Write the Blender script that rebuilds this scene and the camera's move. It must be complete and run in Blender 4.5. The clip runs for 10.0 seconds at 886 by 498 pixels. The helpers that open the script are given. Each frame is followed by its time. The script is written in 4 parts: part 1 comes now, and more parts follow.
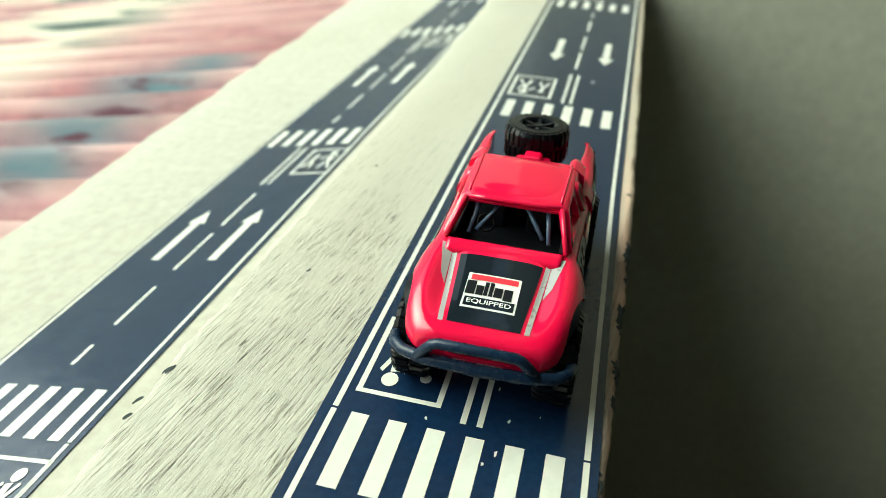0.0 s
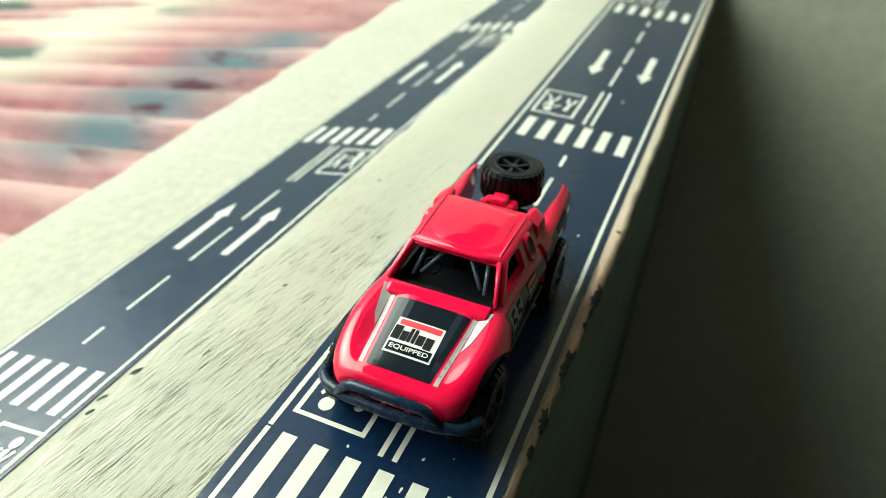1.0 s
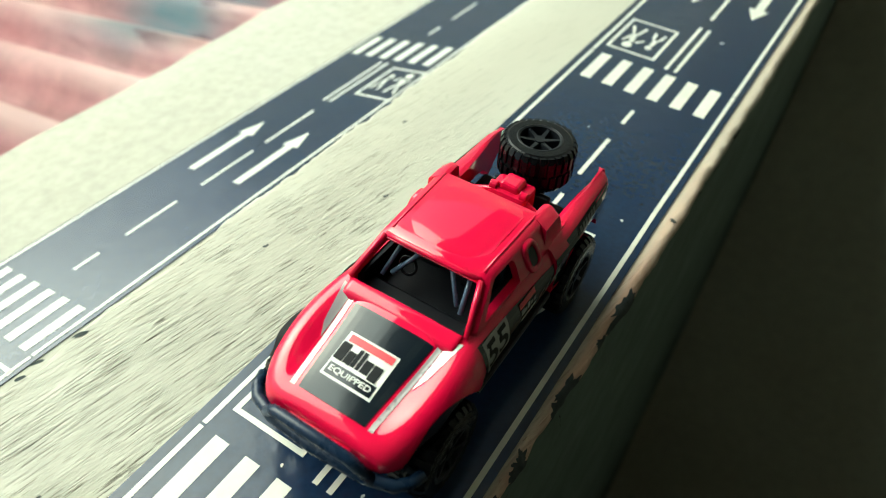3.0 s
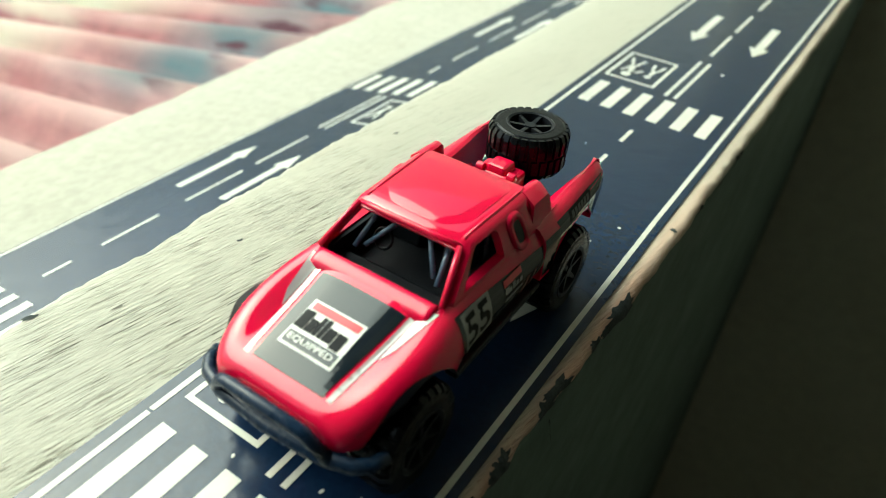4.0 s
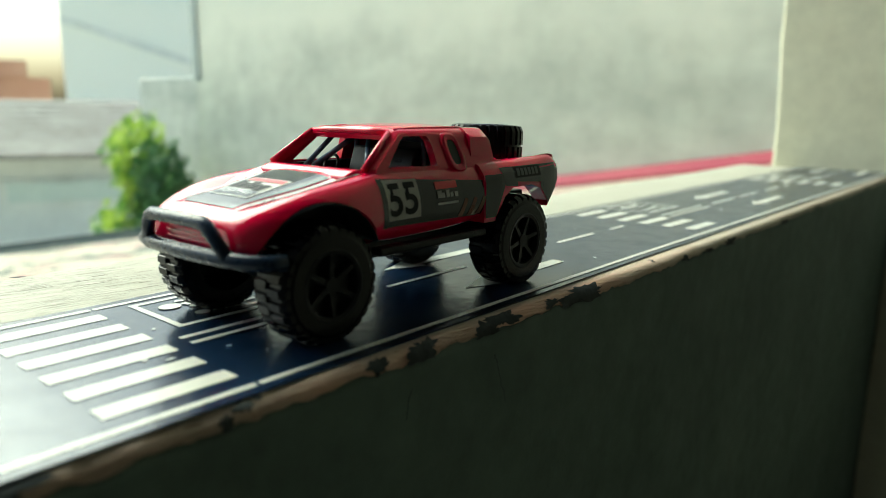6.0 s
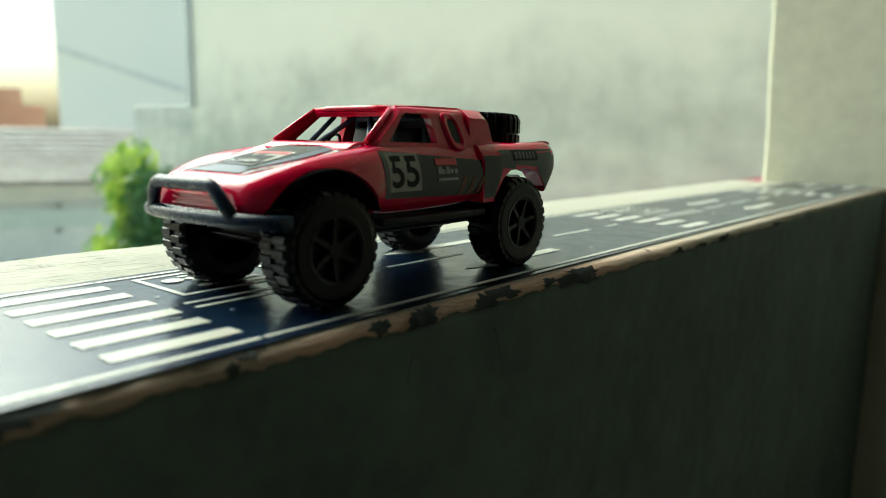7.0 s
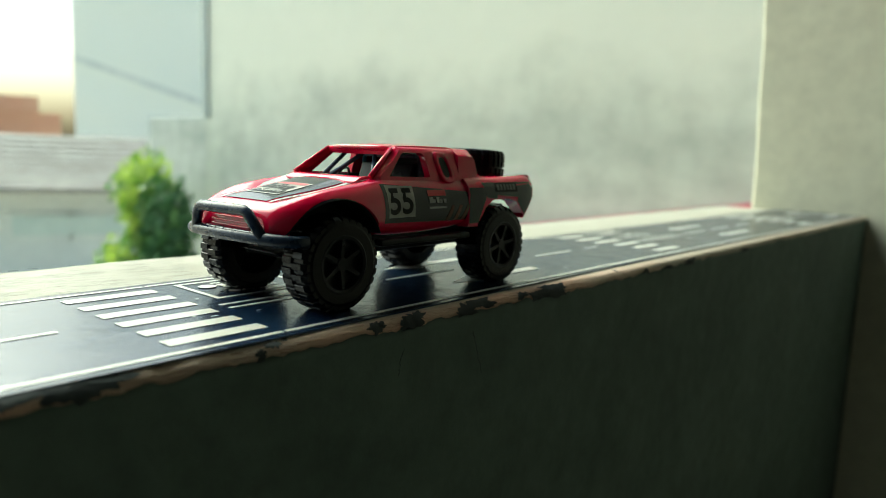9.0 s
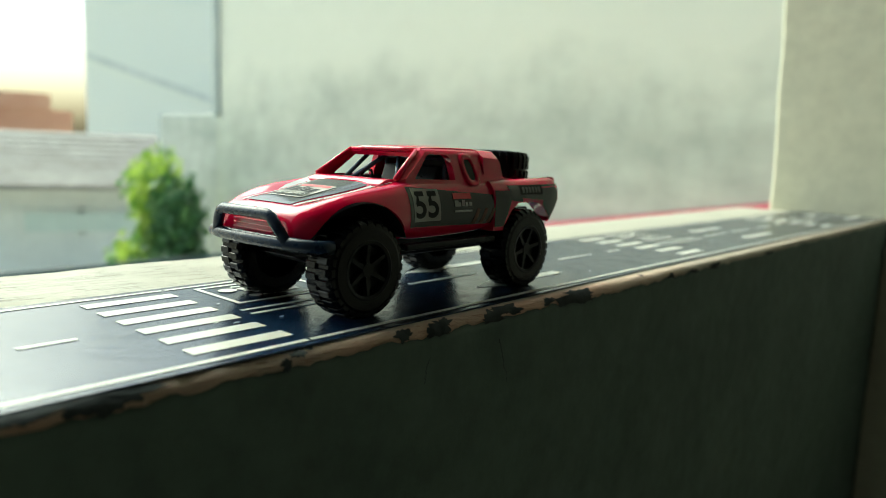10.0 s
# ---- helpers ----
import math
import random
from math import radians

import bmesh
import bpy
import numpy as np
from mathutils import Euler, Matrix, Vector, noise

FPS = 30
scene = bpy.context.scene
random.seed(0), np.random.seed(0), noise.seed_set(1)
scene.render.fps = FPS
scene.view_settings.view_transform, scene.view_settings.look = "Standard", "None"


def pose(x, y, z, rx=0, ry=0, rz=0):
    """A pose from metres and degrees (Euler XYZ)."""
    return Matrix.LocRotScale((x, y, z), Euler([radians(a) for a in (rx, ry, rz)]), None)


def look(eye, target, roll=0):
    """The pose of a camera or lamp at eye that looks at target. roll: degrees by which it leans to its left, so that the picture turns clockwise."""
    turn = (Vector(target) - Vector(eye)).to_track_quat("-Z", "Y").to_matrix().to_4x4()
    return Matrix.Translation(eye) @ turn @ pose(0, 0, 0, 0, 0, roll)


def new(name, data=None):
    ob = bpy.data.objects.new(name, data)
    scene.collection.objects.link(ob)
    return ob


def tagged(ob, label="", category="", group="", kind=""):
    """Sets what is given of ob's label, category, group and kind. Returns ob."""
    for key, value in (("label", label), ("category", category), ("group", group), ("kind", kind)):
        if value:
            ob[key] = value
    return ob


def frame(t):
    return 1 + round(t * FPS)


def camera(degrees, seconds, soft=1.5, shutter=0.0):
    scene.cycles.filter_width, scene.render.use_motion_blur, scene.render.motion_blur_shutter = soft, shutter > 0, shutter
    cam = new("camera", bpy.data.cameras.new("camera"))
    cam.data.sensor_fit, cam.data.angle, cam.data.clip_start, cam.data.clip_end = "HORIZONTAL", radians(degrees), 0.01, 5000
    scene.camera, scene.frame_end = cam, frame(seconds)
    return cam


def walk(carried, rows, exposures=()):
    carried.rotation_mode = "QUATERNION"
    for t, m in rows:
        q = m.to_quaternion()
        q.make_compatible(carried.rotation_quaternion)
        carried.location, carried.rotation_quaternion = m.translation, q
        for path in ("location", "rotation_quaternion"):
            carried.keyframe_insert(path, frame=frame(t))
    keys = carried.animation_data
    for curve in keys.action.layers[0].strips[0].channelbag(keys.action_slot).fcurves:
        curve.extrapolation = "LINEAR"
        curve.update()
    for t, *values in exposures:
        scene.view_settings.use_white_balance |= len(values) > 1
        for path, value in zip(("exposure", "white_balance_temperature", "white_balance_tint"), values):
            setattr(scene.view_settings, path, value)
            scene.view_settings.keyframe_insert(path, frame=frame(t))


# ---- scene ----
cam = camera(64.84, 10.0, soft=0.65)
PATH = [
    (0, (0.02706, -0.06631, 0.07452), (-0.00963, 0.09730, -0.03450), 2.65),
    (0.5, (0.03747, -0.06364, 0.07815), (-0.00682, 0.09352, -0.03734), 2.92),
    (1, (0.04699, -0.05797, 0.08821), (-0.01079, 0.09358, -0.02883), 3.20),
    (1.5, (0.05857, -0.04856, 0.09172), (-0.01180, 0.09066, -0.03344), 4.26),
    (2, (0.05521, -0.03083, 0.09705), (-0.01652, 0.09925, -0.03688), 3.09),
    (2.5, (0.05157, -0.02610, 0.10205), (-0.02125, 0.09673, -0.03798), 2.24),
    (2.7, (0.05059, -0.02662, 0.09697), (-0.02120, 0.09375, -0.04572), 3.33),
    (3.8, (0.04924, -0.02655, 0.07431), (-0.02512, 0.10603, -0.05566), 5.26),
    (4, (0.05551, -0.02757, 0.07217), (-0.02687, 0.10586, -0.05196), 4.21),
    (4.5, (0.06131, -0.02631, 0.06031), (-0.03257, 0.11130, -0.05037), 3.91),
    (5, (0.07612, -0.03015, 0.04867), (-0.03326, 0.11389, -0.03671), 3.00),
    (5.5, (0.08458, -0.03485, 0.03348), (-0.03576, 0.11266, -0.02784), 2.90),
    (6, (0.08707, -0.03620, 0.02625), (-0.03984, 0.11317, -0.01351), 0.69),
    (6.2, (0.08732, -0.03678, 0.02248), (-0.03788, 0.11480, -0.01425), 1.61),
    (7.3, (0.08932, -0.03911, 0.01959), (-0.03734, 0.11261, -0.01104), 0.74),
    (7.5, (0.09041, -0.03937, 0.02092), (-0.03645, 0.11239, -0.00871), 1.04),
    (8, (0.09367, -0.04456, 0.02175), (-0.03534, 0.10581, -0.00552), 1.97),
    (8.5, (0.10150, -0.04987, 0.02213), (-0.02753, 0.10042, -0.00550), 2.06),
    (9, (0.10220, -0.05098, 0.02281), (-0.02651, 0.09964, -0.00458), 2.11),
    (9.5, (0.10033, -0.05091, 0.02278), (-0.02840, 0.09970, -0.00447), 2.20),
    (10, (0.09832, -0.05052, 0.02327), (-0.03220, 0.09843, -0.00467), 2.33),
]
walk(cam, [(t, look(eye, target, roll)) for t, eye, target, roll in PATH], [(0, 1.22, 5980, -13.5), (10, 1.22, 5980, -13.5)])

# exposure and grade of the clip's camera stay constant along the walk
cam.data.dof.use_dof = True
cam.data.dof.focus_distance = 0.102
cam.data.dof.aperture_fstop = 23.0

# ---------------------------------------------------------------- light
SUN_FROM = Vector((-0.71, -0.02, 0.70)).normalized()
world = bpy.data.worlds.new("sky")
scene.world = world
world.use_nodes = True
wn, wl = world.node_tree.nodes, world.node_tree.links
sky = wn.new("ShaderNodeTexSky")
sky.sky_type = "NISHITA"
sky.sun_disc = False
sky.sun_elevation = math.asin(SUN_FROM.z)
sky.sun_rotation = math.atan2(SUN_FROM.x, SUN_FROM.y)
sky.dust_density = 6.0
sky.air_density = 1.0
wl.new(sky.outputs[0], wn["Background"].inputs[0])
wn["Background"].inputs[1].default_value = 0.11

sun_data = bpy.data.lights.new("sun", "SUN")
sun_data.energy = 1.5
sun_data.angle = radians(56)
sun_data.color = (1.0, 0.96, 0.86)
sun = new("sun", sun_data)
sun.matrix_world = look(SUN_FROM * 10, (0, 0, 0))

# ---------------------------------------------------------------- helpers
CM = 0.01


def thing(name, at, label, category, group="", kind=""):
    """An empty at its base, in centimetres."""
    ob = new(name)
    ob.empty_display_size = 0.01
    ob.location = Vector(at) * CM
    return tagged(ob, label, category, group, kind)


def link(name, bm, material, smooth=False, bevel=0.0, segments=2):
    """A mesh object from a bmesh in centimetres."""
    if bevel:
        bmesh.ops.bevel(bm, geom=list(bm.edges), offset=bevel, segments=segments, profile=0.5, affect="EDGES", clamp_overlap=True)
    bmesh.ops.recalc_face_normals(bm, faces=bm.faces)
    bmesh.ops.scale(bm, vec=(CM, CM, CM), verts=bm.verts)
    me = bpy.data.meshes.new(name)
    for f in bm.faces:
        f.smooth = smooth
    bm.to_mesh(me)
    bm.free()
    me.materials.append(material)
    return new(name, me)


def part(name, bm, material, parent, label="", smooth=False, bevel=0.0, segments=2):
    ob = link(name, bm, material, smooth, bevel, segments)
    ob.parent = parent
    return tagged(ob, label)


def setting(name, bm, material, label, category, smooth=False, bevel=0.0):
    return tagged(link(name, bm, material, smooth, bevel), label, category, kind="structure")


def box(x0, x1, y0, y1, z0, z1, bm=None):
    bm = bm or bmesh.new()
    v = [bm.verts.new((x, y, z)) for x in (x0, x1) for y in (y0, y1) for z in (z0, z1)]
    for f in ((0, 1, 3, 2), (4, 6, 7, 5), (0, 4, 5, 1), (2, 3, 7, 6), (0, 2, 6, 4), (1, 5, 7, 3)):
        bm.faces.new([v[i] for i in f])
    return bm


def rings(loops, closed=True, caps=True, bm=None):
    """Skins a row of loops of points, all of one length."""
    bm = bm or bmesh.new()
    rows = [[bm.verts.new(p) for p in loop] for loop in loops]
    n = len(rows[0])
    for a, b in zip(rows, rows[1:]):
        for i in range(n if closed else n - 1):
            bm.faces.new((a[i], a[(i + 1) % n], b[(i + 1) % n], b[i]))
    if caps and closed:
        bm.faces.new(rows[0][::-1])
        bm.faces.new(rows[-1])
    return bm


def tube(points, r, sides=10, bm=None):
    """A round bar along points."""
    pts = [Vector(p) for p in points]
    loops = []
    for i, p in enumerate(pts):
        way = (pts[min(i + 1, len(pts) - 1)] - pts[max(i - 1, 0)]).normalized()
        side = way.cross((0.13, 0.21, 0.97)).normalized()
        up = side.cross(way)
        loops.append([p + r * (math.cos(a) * side + math.sin(a) * up) for a in (2 * math.pi * k / sides for k in range(sides))])
    return rings(loops, bm=bm)


def prism(outline, way, bm=None):
    """A flat outline of points pushed along a way, to both sides."""
    w = Vector(way)
    return rings([[Vector(p) - w for p in outline], [Vector(p) + w for p in outline]], bm=bm)


def carve(ob, cutters, subsurf=0):
    """The mesh of ob, rounded off and with the cutters' shapes taken out."""
    if subsurf:
        m = ob.modifiers.new("round", "SUBSURF")
        m.levels = m.render_levels = subsurf
    for c in cutters:
        m = ob.modifiers.new("cut", "BOOLEAN")
        m.operation, m.solver, m.object = "DIFFERENCE", "EXACT", c
    bpy.context.view_layer.update()
    me = bpy.data.meshes.new_from_object(ob.evaluated_get(bpy.context.evaluated_depsgraph_get()))
    ob.modifiers.clear()
    ob.data = me
    for c in cutters:
        bpy.data.objects.remove(c)
    return ob


def soften(ob, degrees=32):
    for p in ob.data.polygons:
        p.use_smooth = True
    ob.data.set_sharp_from_angle(angle=radians(degrees))
    return ob


# ---------------------------------------------------------------- materials
def mat(name, colour, rough=0.5, metal=0.0, second=None, scale=4.0, stretch=(1, 1, 1), amount=0.5, fine=0.0, fine_scale=60.0,
        bump=0.0, bump_scale=80.0, bump_stretch=(1, 1, 1), coat=0.0, turn=0.0, rough_vary=0.1, contrast=(0.35, 0.65), specular=0.5):
    """A surface with a colour, large stains of a second colour, fine grain and relief; scales are per metre."""
    m = bpy.data.materials.new(name)
    m.use_nodes = True
    nt = m.node_tree
    b = nt.nodes["Principled BSDF"]
    b.inputs["Metallic"].default_value = metal
    b.inputs["Coat Weight"].default_value = coat
    b.inputs["Coat Roughness"].default_value = 0.06
    b.inputs["Specular IOR Level"].default_value = specular
    co = nt.nodes.new("ShaderNodeTexCoord")

    def field(sc, st, detail=5.0):
        mp = nt.nodes.new("ShaderNodeMapping")
        mp.inputs["Rotation"].default_value = (0, 0, radians(turn))
        mp2 = nt.nodes.new("ShaderNodeMapping")
        mp2.inputs["Scale"].default_value = st
        t = nt.nodes.new("ShaderNodeTexNoise")
        t.inputs["Scale"].default_value = sc
        t.inputs["Detail"].default_value = detail
        t.inputs["Roughness"].default_value = 0.6
        nt.links.new(co.outputs["Object"], mp.inputs[0])
        nt.links.new(mp.outputs[0], mp2.inputs[0])
        nt.links.new(mp2.outputs[0], t.inputs[0])
        return t.outputs["Fac"]

    def ramp(value, lo, hi, a=0.0, z=1.0):
        r = nt.nodes.new("ShaderNodeMapRange")
        for i, v in zip((1, 2, 3, 4), (lo, hi, a, z)):
            r.inputs[i].default_value = v
        nt.links.new(value, r.inputs[0])
        return r.outputs[0]

    def mix(kind, fac, a, c):
        x = nt.nodes.new("ShaderNodeMix")
        x.data_type, x.blend_type = "RGBA", kind
        for sock, v in ((x.inputs[0], fac), (x.inputs[6], a), (x.inputs[7], c)):
            if hasattr(v, "links"):
                nt.links.new(v, sock)
            else:
                sock.default_value = v
        return x.outputs[2]

    out = (*colour, 1)
    big = field(scale, stretch)
    if second:
        out = mix("MIX", ramp(big, contrast[0], contrast[1], 0.0, amount), out, (*second, 1))
    if fine:
        grain = field(fine_scale, bump_stretch)
        g = ramp(grain, 0.3, 0.7, 1 - fine, 1 + fine * 0.4)
        c = nt.nodes.new("ShaderNodeCombineColor")
        for i in range(3):
            nt.links.new(g, c.inputs[i])
        out = mix("MULTIPLY", 1.0, out, c.outputs[0])
    if hasattr(out, "links"):
        nt.links.new(out, b.inputs["Base Color"])
    else:
        b.inputs["Base Color"].default_value = out
    nt.links.new(ramp(field(scale * 3.3, stretch), 0.3, 0.7, max(rough - rough_vary, 0.02), min(rough + rough_vary, 1.0)), b.inputs["Roughness"])
    if bump:
        bp = nt.nodes.new("ShaderNodeBump")
        bp.inputs["Strength"].default_value = bump
        bp.inputs["Distance"].default_value = 0.0006
        nt.links.new(field(bump_scale, bump_stretch, 8.0), bp.inputs["Height"])
        nt.links.new(bp.outputs[0], b.inputs["Normal"])
    return m


def brushed_paint():
    """Cream paint over wood: dense slanting strokes, thin dark cracks, a few larger stains and a tan inner edge holding
    the truck's bounce light.
    """
    m = mat("cream_painted_wood", (0.428, 0.42, 0.35), 0.65, second=(0.355, 0.337, 0.26), scale=22, stretch=(1, 0.35, 1), amount=0.5, turn=9, contrast=(0.45, 0.75))
    nt = m.node_tree
    b = nt.nodes["Principled BSDF"]
    old = b.inputs["Base Color"].links[0].from_socket
    co = nt.nodes.new("ShaderNodeTexCoord")
    mp = nt.nodes.new("ShaderNodeMapping")
    mp.inputs["Rotation"].default_value = (0, 0, radians(9))
    nt.links.new(co.outputs["Object"], mp.inputs[0])

    def strokes(scale, along, detail=4.0):
        mp2 = nt.nodes.new("ShaderNodeMapping")
        mp2.inputs["Scale"].default_value = (1, along, 1)
        n = nt.nodes.new("ShaderNodeTexNoise")
        n.inputs["Scale"].default_value, n.inputs["Detail"].default_value, n.inputs["Roughness"].default_value = scale, detail, 0.65
        nt.links.new(mp.outputs[0], mp2.inputs[0])
        nt.links.new(mp2.outputs[0], n.inputs[0])
        return n.outputs["Fac"]

    def ramp(v, lo, hi, a, z):
        r = nt.nodes.new("ShaderNodeMapRange")
        for i, k in zip((1, 2, 3, 4), (lo, hi, a, z)):
            r.inputs[i].default_value = k
        nt.links.new(v, r.inputs[0])
        return r.outputs[0]

    def product(p, q):
        x = nt.nodes.new("ShaderNodeMath")
        x.operation = "MULTIPLY"
        nt.links.new(p, x.inputs[0])
        nt.links.new(q, x.inputs[1])
        return x.outputs[0]

    # the strokes are deep along the near stretch of the board and fade out further on
    sep = nt.nodes.new("ShaderNodeSeparateXYZ")
    nt.links.new(co.outputs["Object"], sep.inputs[0])
    worn = product(ramp(sep.outputs[1], 0.03, 0.11, 1.0, 0.20), ramp(strokes(110, 0.35), 0.36, 0.58, 0.25, 1.0))
    crack = product(ramp(strokes(3000, 0.042, 1.0), 0.350, 0.372, 1.0, 0.0), worn)
    split = product(ramp(strokes(1300, 0.050, 4.0), 0.345, 0.362, 1.0, 0.0), worn)
    bare = product(product(ramp(strokes(1700, 0.045, 3.0), 0.375, 0.405, 1.0, 0.0), ramp(sep.outputs[1], 0.0, 0.035, 1.0, 0.0)), ramp(strokes(60, 0.5), 0.40, 0.55, 0.15, 1.0))
    pits = product(ramp(strokes(240, 0.8, 6), 0.27, 0.31, 1.0, 0.0), worn)
    # tan inner-edge wear, with the truck's reddish bounce light put into its colour
    rim = product(product(ramp(sep.outputs[0], 0.0345, 0.0365, 0.0, 1.0), ramp(sep.outputs[1], 0.05, 0.11, 1.0, 0.25)), ramp(strokes(120, 0.6, 6), 0.30, 0.60, 0.55, 1.0))
    for fac, colour in ((crack, (0.11, 0.10, 0.075, 1)), (split, (0.075, 0.07, 0.05, 1)), (bare, (0.10, 0.09, 0.06, 1)), (pits, (0.10, 0.10, 0.08, 1)), (rim, (0.60, 0.38, 0.27, 1))):
        x = nt.nodes.new("ShaderNodeMix")
        x.data_type = "RGBA"
        nt.links.new(fac, x.inputs[0])
        nt.links.new(old, x.inputs[6])
        x.inputs[7].default_value = colour
        old = x.outputs[2]
    nt.links.new(old, b.inputs["Base Color"])
    bp = nt.nodes.new("ShaderNodeBump")
    bp.inputs["Strength"].default_value = 1.0
    bp.inputs["Distance"].default_value = 0.00022
    nt.links.new(product(ramp(strokes(2600, 0.06, 3), 0.32, 0.55, 0, 1), worn), bp.inputs["Height"])
    nt.links.new(bp.outputs[0], b.inputs["Normal"])
    return m


cream = brushed_paint()
olive = mat("dark_olive_wall_paint", (0.135, 0.186, 0.158), 0.75, second=(0.088, 0.122, 0.106), scale=22, amount=0.8, fine=0.2, fine_scale=200, bump=0.4, bump_scale=120, specular=0.3)
ledge_paint = mat("cream_painted_cement", (0.402, 0.397, 0.342), 0.75, second=(0.35, 0.335, 0.265), scale=9, amount=0.6, fine=0.16, fine_scale=300, bump=0.35, bump_scale=150, specular=0.3)
wall_paint = mat("cream_wall_paint", (0.70, 0.70, 0.55), 0.75, second=(0.56, 0.53, 0.39), scale=5, amount=0.6, fine=0.1, fine_scale=140, bump=0.3, bump_scale=60)
# dark base colour, set low to hold down bounce from the unseen room
room_paint = mat("dark_room_shell", (0.165, 0.16, 0.15), 0.85, second=(0.115, 0.112, 0.105), scale=2.5, amount=0.6, fine=0.1, fine_scale=90, bump=0.3, bump_scale=40)
chip_grey = mat("bare_weathered_cement", (0.05, 0.06, 0.06), 0.9, second=(0.022, 0.03, 0.032), scale=160, amount=0.9, bump=1.0, bump_scale=420)
vinyl = mat("black_vinyl_tape", (0.005, 0.016, 0.046), 0.20, second=(0.009, 0.023, 0.054), scale=60, amount=0.7, fine=0.25, fine_scale=900, bump=0.14, bump_scale=260, rough_vary=0.06, specular=0.45)
vinyl_white = mat("white_print", (0.60, 0.61, 0.55), 0.36, second=(0.48, 0.48, 0.42), scale=90, amount=0.45, fine=0.06, fine_scale=700, bump=0.08, bump_scale=500)
red = mat("red_enamel", (0.64, 0.001, 0.046), 0.05, second=(0.57, 0.001, 0.040), scale=60, amount=0.4, specular=0.55, rough_vary=0.02)
black_print = mat("black_decal", (0.005, 0.009, 0.014), 0.10, second=(0.008, 0.012, 0.018), scale=200, amount=0.6, rough_vary=0.03, specular=0.42)
silver_print = mat("silver_decal", (0.40, 0.37, 0.37), 0.30, metal=0.3, second=(0.34, 0.32, 0.33), scale=200, amount=0.5, rough_vary=0.05)
# white side print made grey, with the truck side's shade in its colour
shaded_white = mat("shaded_white_decal", (0.38, 0.38, 0.365), 0.35, second=(0.32, 0.32, 0.31), scale=200, amount=0.5, rough_vary=0.05, specular=0.3)
dull_letter = mat("dull_grey_print", (0.13, 0.14, 0.14), 0.4, second=(0.10, 0.11, 0.11), scale=200, amount=0.6, specular=0.2)
digit_black = mat("matt_black_digits", (0.006, 0.007, 0.009), 0.45, second=(0.009, 0.010, 0.012), scale=200, amount=0.6, specular=0.12)
white_print = mat("white_decal", (0.66, 0.66, 0.62), 0.2, second=(0.72, 0.72, 0.66), scale=200, amount=0.4, rough_vary=0.05)
red_print = mat("red_decal", (0.66, 0.03, 0.05), 0.32, second=(0.55, 0.02, 0.04), scale=200, amount=0.4, rough_vary=0.05)
orange_print = mat("dull_orange_decal", (0.15, 0.045, 0.018), 0.35, second=(0.11, 0.03, 0.012), scale=200, amount=0.6, specular=0.3)
plastic = mat("black_plastic", (0.004, 0.005, 0.007), 0.36, second=(0.012, 0.013, 0.015), scale=120, amount=0.6, bump=0.08, bump_scale=600, specular=0.18)
bumper_plastic = mat("blue_black_plastic", (0.006, 0.016, 0.038), 0.28, second=(0.009, 0.021, 0.046), scale=120, amount=0.6, bump=0.06, bump_scale=600, specular=0.28)
rubber = mat("black_moulded_tyre", (0.003, 0.0035, 0.0045), 0.18, second=(0.005, 0.005, 0.006), scale=150, amount=0.7, bump=0.10, bump_scale=500, specular=0.17)
concrete = mat("grey_cement_render", (0.40, 0.44, 0.40), 0.9, second=(0.58, 0.60, 0.55), scale=1.6, stretch=(0.35, 1, 2.4), amount=0.9, fine=0.2, fine_scale=9, bump=0.6, bump_scale=14)
bounce_ground = mat("pale_bounce_ground", (0.56, 0.53, 0.45), 0.95, second=(0.46, 0.43, 0.36), scale=0.4, amount=0.8, fine=0.15, fine_scale=3)
# grey gutter metal taken near black: its shade is in the base colour
gutter_shade = mat("shaded_metal_gutter", (0.05, 0.09, 0.09), 0.6, second=(0.03, 0.05, 0.05), scale=6, amount=0.6)
# darker cement colour that carries the tall wall's side-edge shade
edge_shade = mat("wall_edge_shade", (0.38, 0.42, 0.40), 0.9, second=(0.48, 0.52, 0.48), scale=4, amount=0.7)
flashing = mat("red_flashing", (0.40, 0.06, 0.10), 0.5, second=(0.46, 0.10, 0.12), scale=4, amount=0.5)
dark_leaf = mat("dark_green_leaves", (0.05, 0.13, 0.06), 0.5, second=(0.12, 0.26, 0.05), scale=22, amount=0.8)
cage_blue = mat("blue_black_cage_plastic", (0.06, 0.095, 0.15), 0.3, second=(0.08, 0.12, 0.17), scale=120, amount=0.6)
leaf = mat("yellow_green_leaves", (0.42, 0.56, 0.09), 0.5, second=(0.08, 0.22, 0.04), scale=9, amount=0.95, contrast=(0.46, 0.60))
_n = leaf.node_tree
_t, _m = _n.nodes.new("ShaderNodeBsdfTranslucent"), _n.nodes.new("ShaderNodeMixShader")
_m.inputs[0].default_value = 0.55
_n.links.new(_n.nodes["Principled BSDF"].inputs["Base Color"].links[0].from_socket, _t.inputs[0])
_n.links.new(_n.nodes["Principled BSDF"].outputs[0], _m.inputs[1])
_n.links.new(_t.outputs[0], _m.inputs[2])
_n.links.new(_m.outputs[0], _n.nodes["Material Output"].inputs[0])
bark = mat("brown_bark", (0.16, 0.11, 0.07), 0.9, second=(0.09, 0.06, 0.04), scale=30, amount=0.7, bump=0.5, bump_scale=80)
roof_tile = mat("weathered_brown_tiles", (0.25, 0.235, 0.205), 0.85, second=(0.36, 0.34, 0.295), scale=1.2, amount=0.8, fine=0.2, fine_scale=6)
